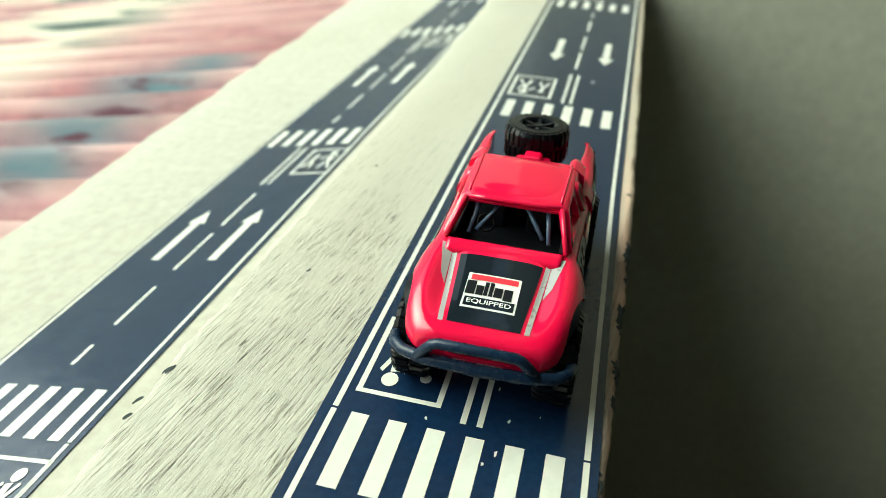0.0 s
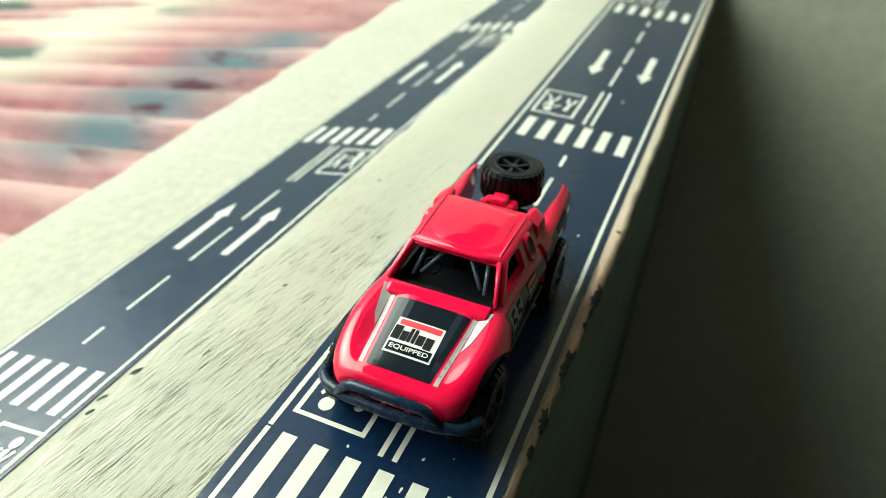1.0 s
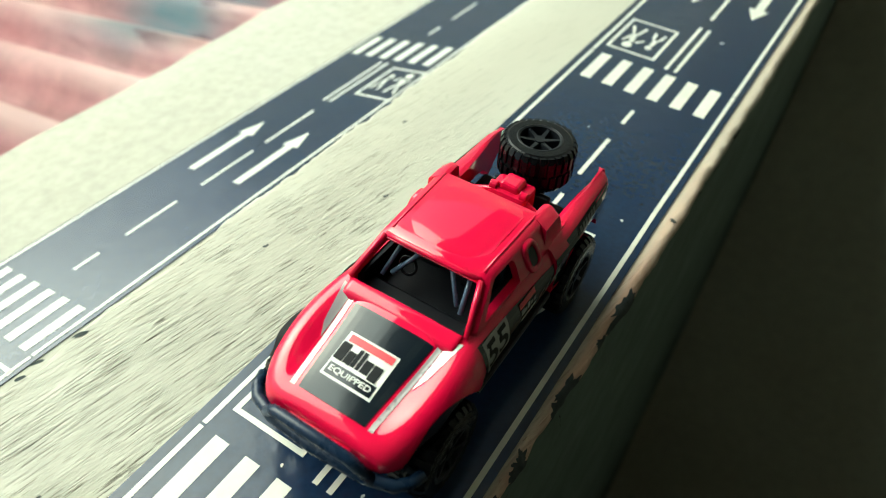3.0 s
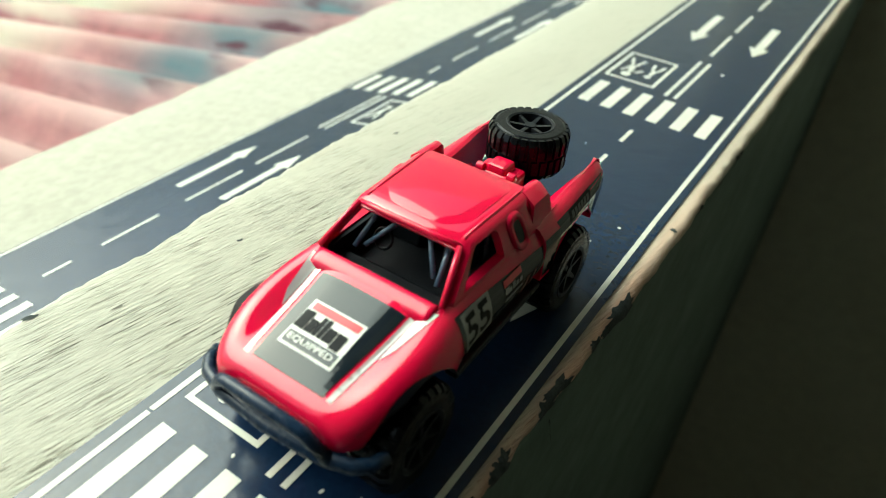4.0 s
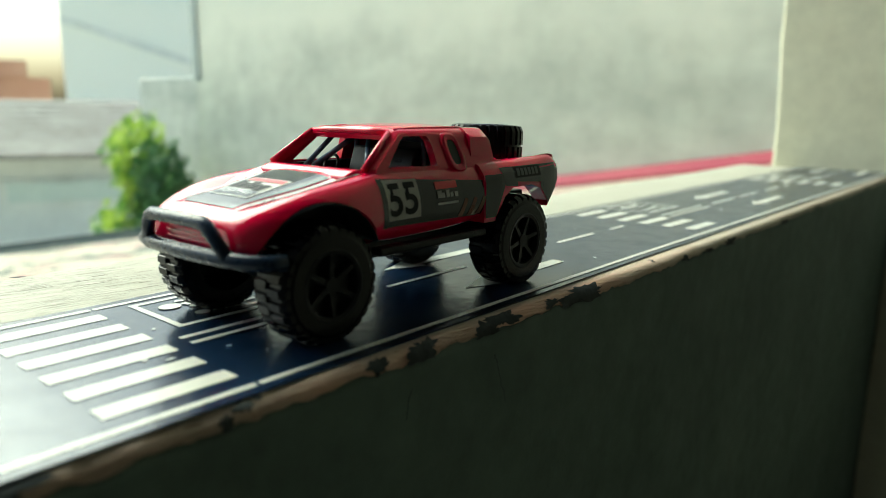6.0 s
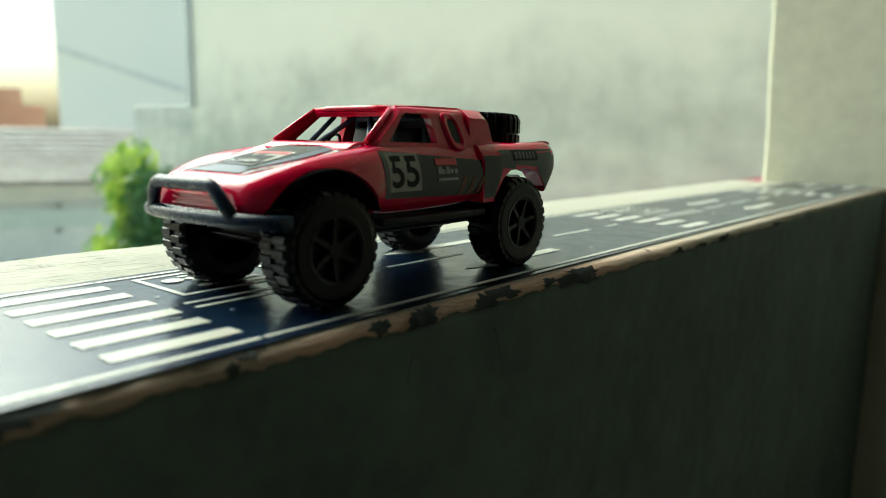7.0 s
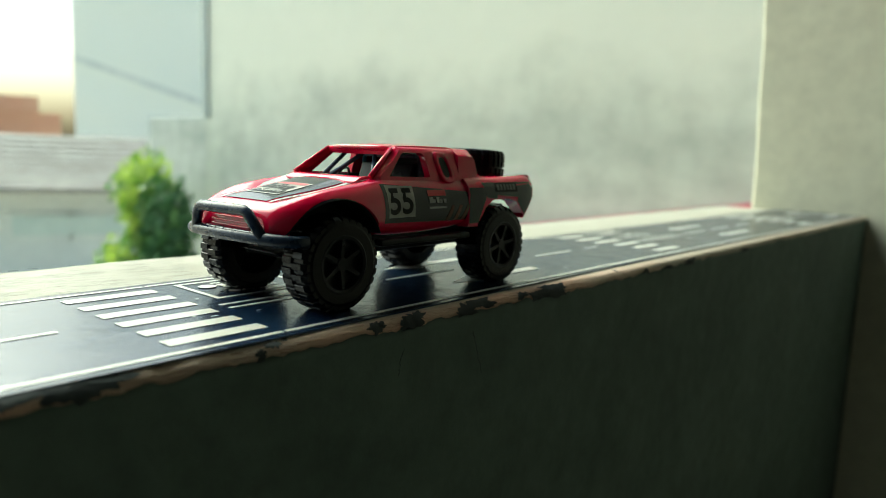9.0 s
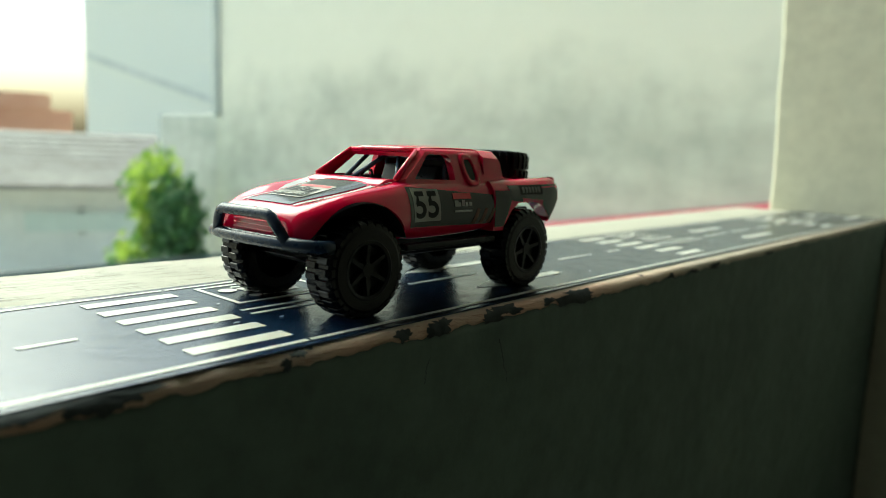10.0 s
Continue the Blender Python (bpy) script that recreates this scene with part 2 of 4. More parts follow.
house_white = mat("dirty_white_house_wall", (0.86, 0.87, 0.80), 0.85, second=(0.70, 0.73, 0.66), scale=0.6, amount=0.7, fine=0.1, fine_scale=4)
house_cyan = mat("pale_cyan_house_wall", (0.95, 0.95, 0.84), 0.85, second=(0.92, 0.95, 0.86), scale=0.3, amount=0.6)
house_red = mat("faded_red_brick_wall", (0.46, 0.24, 0.17), 0.85, second=(0.55, 0.36, 0.26), scale=0.4, amount=0.7)
window_glass = mat("mint_window_glass", (0.60, 0.70, 0.62), 0.25, second=(0.66, 0.74, 0.66), scale=1.0, amount=0.5)


def faded_roof():
    """Pink sun-faded corrugated sheet with pale washed areas, patches of blue-grey paint and ridge light painted on the
    crests.
    """
    m = mat("faded_red_roof_sheet", (0.46, 0.175, 0.195), 0.75, second=(0.66, 0.37, 0.375), scale=36, stretch=(0.07, 1.2, 1), amount=0.9, fine=0.25, fine_scale=60, bump=0.4, bump_scale=60)
    nt = m.node_tree
    b = nt.nodes["Principled BSDF"]
    old = b.inputs["Base Color"].links[0].from_socket
    co = nt.nodes.new("ShaderNodeTexCoord")

    def patch(scale, offset, lo, hi):
        mp = nt.nodes.new("ShaderNodeMapping")
        mp.inputs["Location"].default_value = offset
        mp.inputs["Scale"].default_value = (0.30, 1.5, 1)
        n = nt.nodes.new("ShaderNodeTexNoise")
        n.inputs["Scale"].default_value = scale
        n.inputs["Detail"].default_value = 6
        r = nt.nodes.new("ShaderNodeMapRange")
        r.inputs[1].default_value, r.inputs[2].default_value = lo, hi
        nt.links.new(co.outputs["Object"], mp.inputs[0])
        nt.links.new(mp.outputs[0], n.inputs[0])
        nt.links.new(n.outputs["Fac"], r.inputs[0])
        return r.outputs[0]

    def times(a, c):
        x = nt.nodes.new("ShaderNodeMath")
        x.operation = "MULTIPLY"
        nt.links.new(a, x.inputs[0])
        nt.links.new(c, x.inputs[1])
        return x.outputs[0]

    sep = nt.nodes.new("ShaderNodeSeparateXYZ")
    nt.links.new(co.outputs["Object"], sep.inputs[0])
    turn = nt.nodes.new("ShaderNodeMath")
    turn.operation = "MULTIPLY"
    turn.inputs[1].default_value = 2 * math.pi / 0.037
    nt.links.new(sep.outputs[1], turn.inputs[0])
    crest = nt.nodes.new("ShaderNodeMath")
    crest.operation = "COSINE"
    nt.links.new(turn.outputs[0], crest.inputs[0])
    # crests coloured paler: the ridges' light and shade put into the sheet's colour
    crest_light = nt.nodes.new("ShaderNodeMapRange")
    crest_light.inputs[1].default_value, crest_light.inputs[2].default_value = -0.1, 0.9
    nt.links.new(crest.outputs[0], crest_light.inputs[0])
    def band(socket, a, b, c, d):
        """1 between b and c along one axis, fading out to a and d."""
        up, down = nt.nodes.new("ShaderNodeMapRange"), nt.nodes.new("ShaderNodeMapRange")
        up.inputs[1].default_value, up.inputs[2].default_value = a, b
        down.inputs[1].default_value, down.inputs[2].default_value = d, c
        nt.links.new(socket, up.inputs[0])
        nt.links.new(socket, down.inputs[0])
        return times(up.outputs[0], down.outputs[0])

    x_at, y_at = sep.outputs[0], sep.outputs[1]
    blue_strip = times(band(x_at, -0.300, -0.240, -0.220, -0.180), band(y_at, 0.13, 0.15, 0.33, 0.36))
    bare = band(x_at, -9.0, -8.0, -0.42, -0.32)
    for fac, colour in ((times(crest_light.outputs[0], patch(30, (2.2, 0.4, 0), 0.25, 0.60)), (0.74, 0.52, 0.50, 1)),
                        (times(patch(24, (0.3, 0.9, 0), 0.30, 0.66), blue_strip), (0.15, 0.26, 0.31, 1)),
                        (times(patch(60, (0.3, 2.9, 0), 0.54, 0.64), blue_strip), (0.12, 0.03, 0.06, 1)),
                        (times(patch(9, (1.7, 0.2, 0), 0.39, 0.46), bare), (0.78, 0.74, 0.62, 1)),
                        (times(patch(12, (4.4, 1.2, 0), 0.56, 0.61), bare), (0.16, 0.20, 0.18, 1))):
        x = nt.nodes.new("ShaderNodeMix")
        x.data_type = "RGBA"
        nt.links.new(fac, x.inputs[0])
        nt.links.new(old, x.inputs[6])
        x.inputs[7].default_value = colour
        old = x.outputs[2]
    nt.links.new(old, b.inputs["Base Color"])
    return m


rust = faded_roof()


def stained_wall():
    """The cement wall: a paler, drier upper part and a damp grey lower part with an uneven border."""
    m = mat("damp_stained_cement_render", (0.50, 0.53, 0.46), 0.9, second=(0.66, 0.68, 0.585), scale=2.2, stretch=(0.45, 1, 1.8), amount=0.9, fine=0.2, fine_scale=9, bump=0.6, bump_scale=14)
    nt = m.node_tree
    b = nt.nodes["Principled BSDF"]
    old = b.inputs["Base Color"].links[0].from_socket
    co = nt.nodes.new("ShaderNodeTexCoord")
    sep = nt.nodes.new("ShaderNodeSeparateXYZ")
    n = nt.nodes.new("ShaderNodeTexNoise")
    n.inputs["Scale"].default_value, n.inputs["Detail"].default_value = 2.6, 6
    nt.links.new(co.outputs["Object"], sep.inputs[0])
    nt.links.new(co.outputs["Object"], n.inputs[0])
    add = nt.nodes.new("ShaderNodeMath")
    add.operation = "MULTIPLY_ADD"
    add.inputs[1].default_value = 0.5
    nt.links.new(n.outputs["Fac"], add.inputs[0])
    nt.links.new(sep.outputs[2], add.inputs[2])
    r = nt.nodes.new("ShaderNodeMapRange")
    r.inputs[1].default_value, r.inputs[2].default_value, r.inputs[3].default_value, r.inputs[4].default_value = 0.42, 0.64, 0.0, 0.85
    nt.links.new(add.outputs[0], r.inputs[0])
    x = nt.nodes.new("ShaderNodeMix")
    x.data_type = "RGBA"
    nt.links.new(r.outputs[0], x.inputs[0])
    nt.links.new(old, x.inputs[6])
    x.inputs[7].default_value = (0.74, 0.745, 0.64, 1)
    nt.links.new(x.outputs[2], b.inputs["Base Color"])
    return m


damp_wall = stained_wall()

# ---------------------------------------------------------------- the window sill and the room round it
SILL_END = 33.0
random.seed(7)


def sill_edge(y, a):
    """A point of the sill's worn inner edge: a runs from 0 on the top over the rounding to 1 on the inner face."""
    wob = 0.05 * noise.noise((y * 0.55, 3.1, 0)) + 0.035 * noise.noise((y * 2.1, 7.7, 0)) + 0.02 * noise.noise((y * 6.0, 2.7, 0))
    r = 0.15 + 0.03 * noise.noise((y * 0.8, 1.3, 5)) + 0.05 * noise.noise((y * 3.3, 1.3, 5)) + 0.04 * noise.noise((y * 9.0, 4.3, 5))
    x = 3.60 + 0.22 * (1 - math.exp(-max(y, 0) / 5)) + 0.005 * max(y, 0) + wob
    ang = a * math.pi / 2
    return Vector((x - r + r * math.sin(ang), y, -r + r * math.cos(ang) - 0.004))


def board_left(y):
    return -3.06 + 0.020 * min(max(y - 4, 0), 12) + 0.08 * noise.noise((y * 0.7, 0, 9)) + 0.06 * noise.noise((y * 2.7, 2, 9)) + 0.04 * noise.noise((y * 7, 4, 9))


ys = [-26 + 0.5 * i for i in range(46)] + [-3 + 0.08 * i for i in range(200)] + [13 + 0.4 * i for i in range(51)]
ys[-1] = SILL_END
loops = []
for y in ys:
    xl = board_left(y)
    row = [Vector((xl, y, -3.2)), Vector((xl, y, -0.14)), Vector((xl + 0.05, y, -0.04)), Vector((xl + 0.16, y, 0.0))]
    row += [Vector((xl + 0.16 + (3.28 - xl) * k / 6, y, 0.0)) for k in range(1, 6)]
    row += [sill_edge(y, a / 6) for a in range(7)]
    row += [Vector((row[-1].x - 0.55, y, row[-1].z - 0.03)), Vector((row[-1].x - 0.55, y, -3.2))]
    loops.append(row)
setting("window_sill", rings(loops), cream, "cream painted wooden window sill board with worn grain and chipped edge", "window sill", smooth=True)

# the wall under the sill, the room's end wall and the rest of the room
loops = []
for y in ys:
    e = sill_edge(y, 1.0)
    bulge = 0.03 * noise.noise((y * 0.4, 1, 1))
    ex = 3.60 + 0.22 * (1 - math.exp(-max(y, 0) / 5)) + 0.005 * max(y, 0)
    loops.append([Vector((e.x - 0.5, y, e.z)), Vector((e.x - 0.012, y, e.z)), Vector((0.4 * e.x + 0.6 * ex, y, e.z - 0.12)), Vector((ex + bulge, y, e.z - 0.45)), Vector((ex + bulge * 2, y, -2.5)), Vector((ex + bulge, y, -8)), Vector((ex, y, -90)), Vector((ex - 0.5, y, -90))])
setting("wall_inner", rings(loops), olive, "dark olive painted inner wall face below the sill", "wall", smooth=True)
setting("wall_south", box(-12.5, 3.05, -26, SILL_END, -90, -4.4), wall_paint, "shaded cream wall under the window sill", "wall")
loops = []
for z in [-90, -60, -30, -15] + [-8 + 2 * i for i in range(24)] + [60, 100, 170]:
    # a hand-plastered corner that leans a little and is not quite straight
    lean = -1.35 - 0.030 * min(max(z, -15), 60) + 0.10 * noise.noise((z * 0.22, 8.1, 3)) + 0.05 * noise.noise((z * 0.8, 2.2, 3))
    loops.append([Vector((lean + 0.05, SILL_END + 14, z)), Vector((lean, SILL_END + 0.20, z)), Vector((lean + 0.06, SILL_END + 0.06, z)), Vector((lean + 0.20, SILL_END, z)), Vector((20, SILL_END, z)), Vector((260, SILL_END, z)), Vector((260, SILL_END + 14, z))])
setting("wall_east", rings(loops), wall_paint, "cream painted end wall meeting the sill", "wall", smooth=False)
# unseen shell of the room, added to block sky light from the right
setting("wall_west", box(-13, 260, -40, -26, -90, 170), room_paint, "unseen dark wall closing the sill's other end", "wall")
setting("wall_north", box(260, 274, -40, SILL_END + 14, -90, 170), room_paint, "unseen dark back wall closing the room", "wall")
setting("wall_lintel", box(-13, 3.72, -26, SILL_END, 110, 170), wall_paint, "unseen cream wall closing over the window opening", "wall")
# added slab out of view: cuts the high sky out of the truck's reflections
setting("eaves", box(-42, -13.2, -120, 150, 110, 116), room_paint, "unseen eaves added to darken overhead reflections", "eaves")
setting("ceiling", box(-13, 274, -40, SILL_END + 14, 170, 180), room_paint, "unseen dark ceiling that keeps skylight out", "ceiling")
setting("floor", box(3.0, 260, -40, SILL_END + 14, -100, -90), room_paint, "dark bare room floor", "floor")


def ledge_z(x, y):
    return 0.200 * x + 0.0089 * y - 1.150


# the lower outer ledge
loops = []
for i in range(0, 111):
    y = -26 + i
    xo = -13.8 + 0.22 * noise.noise((y * 0.16, 5, 2)) + 0.20 * noise.noise((y * 0.45, 5, 2)) + 0.12 * noise.noise((y * 1.3, 5, 2))
    row = [Vector((xo + 0.2, y, -7.5)), Vector((xo, y, ledge_z(xo, y) - 0.5)), Vector((xo + 0.12, y, ledge_z(xo, y) - 0.12)), Vector((xo + 0.45, y, ledge_z(xo + 0.45, y)))]
    for k in range(1, 7):
        x = xo + 0.45 + (-3.4 + 0.6 - xo) * k / 6
        row.append(Vector((x, y, ledge_z(x, y))))
    row.append(Vector((row[-1].x, y, -7.5)))
    loops.append(row)
setting("window_ledge", rings(loops), ledge_paint, "cream painted sloping cement ledge outside the sill", "ledge", smooth=True)

# ---------------------------------------------------------------- road tapes
PERIOD = 12.95


def flat(points_uv, place, bm=None):
    """One flat printed mark: quads of (u, s), laid by place()."""
    bm = bm or bmesh.new()
    for quad in points_uv:
        bm.faces.new([bm.verts.new(place(u, s)) for u, s in quad])
    return bm


def strip(u0, u1, s0, s1, step=0.8):
    n = max(1, int(abs(s1 - s0) / step))
    e = [s0 + (s1 - s0) * i / n for i in range(n + 1)]
    return [((u0, a), (u1, a), (u1, b), (u0, b)) for a, b in zip(e, e[1:])]


def disc(u, s, ru, rs, n=14):
    return [tuple((u + ru * math.cos(2 * math.pi * k / n), s + rs * math.sin(2 * math.pi * k / n)) for k in range(n))]


def road_tape(label, place, s_from, s_to, first, last, bars_u=0.0, tip=4.15, lines=(-0.31, 3.29), edges=(-0.47, 3.50)):
    """A printed toy road: s runs along it, u across from -0.47 to 3.46; lift is the height over the tape."""
    base = thing("road_tape", (0, 0, 0), label, "toy road", group="toy road tapes")
    n = int((s_to - s_from) / 0.5)
    loops = []
    for i in range(n + 1):
        s = s_from + (s_to - s_from) * i / n
        loops.append([place(edges[0], s, 0.0), place(edges[0], s, 0.022), place(0.9, s, 0.022), place(2.2, s, 0.022), place(edges[1], s, 0.022), place(edges[1], s, 0.0)])
    part("tape", rings(loops), vinyl, base)
    up = lambda u, s: place(u, s, 0.030)  # noqa: E731
    upper = lambda u, s: place(u, s, 0.036)  # noqa: E731
    for k in range(first, last):
        o = k * PERIOD
        for u0 in lines:
            part("edge_line", flat(strip(u0, u0 + 0.085, o + 0.03, o + PERIOD - 0.01, 0.6), up), vinyl_white, base)
        for i in range(6):
            u0 = bars_u + 0.5565 * i
            part("crosswalk_bar", flat(strip(u0, u0 + 0.262, o - 1.32, o - 0.01), up), vinyl_white, base)
        for u0 in (1.53, 1.77):
            part("stop_line", flat(strip(u0, u0 + 0.088, o + 0.20, o + 2.84), up), vinyl_white, base)
        for a, b in ((3.44, 5.28), (5.72, 7.45), (8.19, 9.65), (10.35, 10.98)):
            part("lane_dash", flat(strip(1.60, 1.69, o + a, o + b), up), vinyl_white, base)
        for u in (0.86, 2.54):
            t = o + tip
            marks = strip(u - 0.12, u + 0.12, t + 0.72, t + 2.60) + [((u - 0.27, t + 0.74), (u + 0.27, t + 0.74), (u, t))]
            part("lane_arrow", flat(marks, up), vinyl_white, base)
        # the sign: a frame with a plain figure of dots and bars
        a, b = o + 0.40, o + 2.22
        w = 0.085
        frame_marks = strip(-0.10, 1.20, a, a + w) + strip(-0.10, 1.20, b - w, b) + strip(-0.10, -0.10 + w, a + w, b - w) + strip(1.20 - w, 1.20, a + w, b - w)
        part("sign_frame", flat(frame_marks, up), vinyl_white, base)
        figure = disc(0.32, a + 0.36, 0.13, 0.15)
        figure += [((0.28, a + 0.52), (0.42, a + 0.56), (0.36, a + 1.00), (0.24, a + 0.95)), ((0.10, a + 0.55), (0.16, a + 0.50), (0.30, a + 0.92), (0.22, a + 0.95)),
                   ((0.22, a + 0.98), (0.30, a + 0.98), (0.14, a + 1.45), (0.06, a + 1.42)), ((0.32, a + 0.98), (0.40, a + 0.96), (0.50, a + 1.42), (0.41, a + 1.45)),
                   ((0.44, a + 0.58), (0.50, a + 0.52), (0.66, a + 0.74), (0.60, a + 0.80))]
        part("sign_symbol", flat(figure, upper), vinyl_white, base)
        small = disc(0.84, a + 0.52, 0.09, 0.10) + [((0.80, a + 0.64), (0.90, a + 0.64), (0.94, a + 1.0), (0.80, a + 1.0)),
                 ((0.74, a + 1.0), (0.82, a + 1.0), (0.78, a + 1.38), (0.70, a + 1.36)), ((0.90, a + 1.0), (0.98, a + 1.0), (1.04, a + 1.36), (0.96, a + 1.38))]
        part("sign_symbol", flat(small, upper), vinyl_white, base)
    return base


def on_sill(u, s, lift):
    x = u + 0.012 * max(s - 8, 0)
    return Vector((x, s, 0.004 + lift))


def on_ledge(u, s, lift):
    y = 12.62 - 0.982 * s
    x = -6.70 + 0.043 * y + 0.0005 * max(y - 8, 0) ** 2 - (u - 1.52) * 0.955
    return Vector((x, y, ledge_z(x, y) + 0.004 + lift))


upper_road = road_tape("black vinyl toy road strip with white markings on the sill", on_sill, -16.5, SILL_END - 0.05, -1, 3)
for k, (u, at, size) in enumerate(((1.96, 1.02, 0.030), (2.20, 0.42, 0.026), (2.12, -0.20, 0.040), (1.98, -0.42, 0.022), (2.62, 0.62, 0.016), (1.05, 0.16, 0.024), (2.05, 1.35, 0.018), (2.42, 1.70, 0.014), (0.72, 4.9, 0.02), (2.9, 7.4, 0.03), (1.1, 9.8, 0.025), (2.3, 15.3, 0.05))):
    spot = [tuple((u + size * (1 + 0.6 * noise.noise((math.cos(a) * 1.7, math.sin(a) * 1.7, k * 3.3))) * math.cos(a) * (0.5 + 0.5 * (k % 2)), at + 1.3 * size * (1 + 0.6 * noise.noise((math.cos(a) * 1.7, math.sin(a) * 1.7, k * 3.3))) * math.sin(a)) for a in (2 * math.pi * q / 9 for q in range(9)))]
    part("scuff", flat(spot, lambda u, s: on_sill(u, s, 0.034)), vinyl_white, upper_road, "pale scuff mark")
road_tape("black vinyl toy road strip laid on the lower outer ledge", on_ledge, -24.0, 29.0, -2, 3, 0.20, 4.42, (-0.08, 3.42), (-0.21, 3.57))

# chipped patches along the worn edge
def chip(y, half, a0, a1, seed):
    """An irregular bare patch hugging the sill's rounded edge."""
    n = 64
    ring = []
    for k in range(n):
        t = 2 * math.pi * k / n
        j = 1 + 0.55 * noise.noise((math.cos(t) * 1.4, math.sin(t) * 1.4, seed * 3.7)) + 0.50 * noise.noise((math.cos(t) * 3, math.sin(t) * 3, seed * 1.9)) + 0.34 * noise.noise((math.cos(t) * 7, math.sin(t) * 7, seed * 0.9))
        ring.append((y + half * j * math.cos(t), (a0 + a1) / 2 + (a1 - a0) / 2 * j * math.sin(t)))
    bm = bmesh.new()

    def at(yy, a):
        a = min(max(-0.6, a), 1.05)
        p = sill_edge(yy, max(min(a, 1), 0))
        if a < 0:
            p.x += a * 0.5
        out = Vector((math.sin(max(min(a, 1), 0) * math.pi / 2), 0, math.cos(max(min(a, 1), 0) * math.pi / 2)))
        if a > 1:
            p.z -= (a - 1) * 0.55
        return p + out * 0.014

    cy, ca = y, (a0 + a1) / 2
    levels = [[bm.verts.new(at(cy + (yy - cy) * f, ca + (a - ca) * f)) for yy, a in ring] for f in (1.0, 0.66, 0.33)]
    mid = bm.verts.new(at(cy, ca))
    for o, i in zip(levels, levels[1:]):
        for k in range(n):
            bm.faces.new((o[k], o[(k + 1) % n], i[(k + 1) % n], i[k]))
    for k in range(n):
        bm.faces.new((levels[-1][k], levels[-1][(k + 1) % n], mid))
    return bm


edge_wear = thing("paint_chips", (0, 0, 0), "dark bare patches where the sill's paint has chipped", "paint damage")
for i, (y, half, a0, a1) in enumerate(((5.55, 0.50, 0.2, 1.15), (5.10, 0.30, 0.5, 1.2), (4.62, 0.16, 0.35, 1.0), (3.45, 0.30, 0.1, 1.0), (3.15, 0.20, 0.5, 1.4), (2.02, 0.20, 0.15, 0.95), (1.80, 0.12, 0.5, 1.4), (1.30, 0.14, 0.3, 0.95),
                                        (-0.30, 0.10, 0.2, 0.7), (-0.50, 0.07, 0.5, 1.0), (-0.12, 0.05, 0.0, 0.4), (-2.6, 0.55, -0.6, 0.8), (-3.3, 0.5, -0.5, 0.8), (8.0, 0.06, -0.1, 0.3), (9.2, 0.15, 0.7, 1.3), (10.4, 0.25, 0.7, 1.4), (11.6, 0.30, 0.6, 1.3), (15.6, 0.3, 0.7, 1.3))):
    part("bare_patch", chip(y, half, a0, a1, i), chip_grey, edge_wear, smooth=True)


def crack(y, deep, drift, seed):
    """A hair crack in the paint of the wall below the edge."""
    pts = []
    for k in range(15):
        f = k / 14
        yy = y + drift * f + 0.05 * noise.noise((f * 4, seed, 1)) + 0.03 * noise.noise((f * 12, seed, 4))
        e = sill_edge(yy, 1.0)
        pts.append((3.60 + 0.22 * (1 - math.exp(-max(yy, 0) / 5)) + 0.005 * max(yy, 0) + 0.03 * noise.noise((yy * 0.4, 1, 1)) - 0.004, yy, e.z - 0.30 - deep * f))
    return tube(pts, 0.008, 5)


for i, (y, deep, drift) in enumerate(((3.30, 0.75, 0.25), (1.80, 0.35, -0.08))):
    part("crack", crack(y, deep, drift, i * 2.7), chip_grey, edge_wear, "hair crack")


def gouge(x, y, rx, ry, seed):
    """A small dark hole in the board's paint, lying flat."""
    bm = bmesh.new()
    ring = []
    for k in range(18):
        t = 2 * math.pi * k / 18
        j = 1 + 0.5 * noise.noise((math.cos(t) * 2, math.sin(t) * 2, seed * 2.3))
        ring.append(bm.verts.new((x + rx * j * math.cos(t) + 0.35 * ry * math.sin(t), y + ry * j * math.sin(t), 0.006)))
    bm.faces.new(ring)
    return bm


for i, (x, y, rx, ry) in enumerate(((-2.95, 0.06, 0.05, 0.11), (-3.02, -0.62, 0.03, 0.09), (-2.98, -0.95, 0.04, 0.07), (-1.2, -1.9, 0.02, 0.04), (-2.3, -2.6, 0.03, 0.03), (-2.0, 3.1, 0.03, 0.05), (-1.1, 5.4, 0.03, 0.05), (-2.2, 7.6, 0.03, 0.06))):
    part("gouge", gouge(x, y, rx, ry, i), chip_grey, edge_wear)

# ---------------------------------------------------------------- outside: roof, wall, bush, far houses
def roof_z(x):
    return -9.4 + 0.175 * (x + 28)


def corrugated(y0, y1, x0, x1, pitch=4.6, high=0.75):
    bm = bmesh.new()
    n = int((y1 - y0) / pitch * 8)
    rows = []
    for i in range(n + 1):
        y = y0 + (y1 - y0) * i / n
        h = high * math.cos(2 * math.pi * y / pitch)
        rows.append([bm.verts.new((x0 + (x1 - x0) * k / 12, y, roof_z(x0 + (x1 - x0) * k / 12) + h)) for k in range(13)])
    for a, b in zip(rows, rows[1:]):
        for k in range(12):
            bm.faces.new((a[k], a[k + 1], b[k + 1], b[k]))
    bmesh.ops.solidify(bm, geom=list(bm.faces), thickness=0.12)
    return bm


roof = thing("sheet_roof", (0, 0, 0), "faded red corrugated iron roof just below the ledge", "roof", kind="structure")
for k in range(4):
    part("roof_sheet", corrugated(-60 + 65 * k, 7 + 65 * k, -250, -14.5, 3.7, 0.78), rust, roof, smooth=True).location.z = 0.004 * (k % 2)
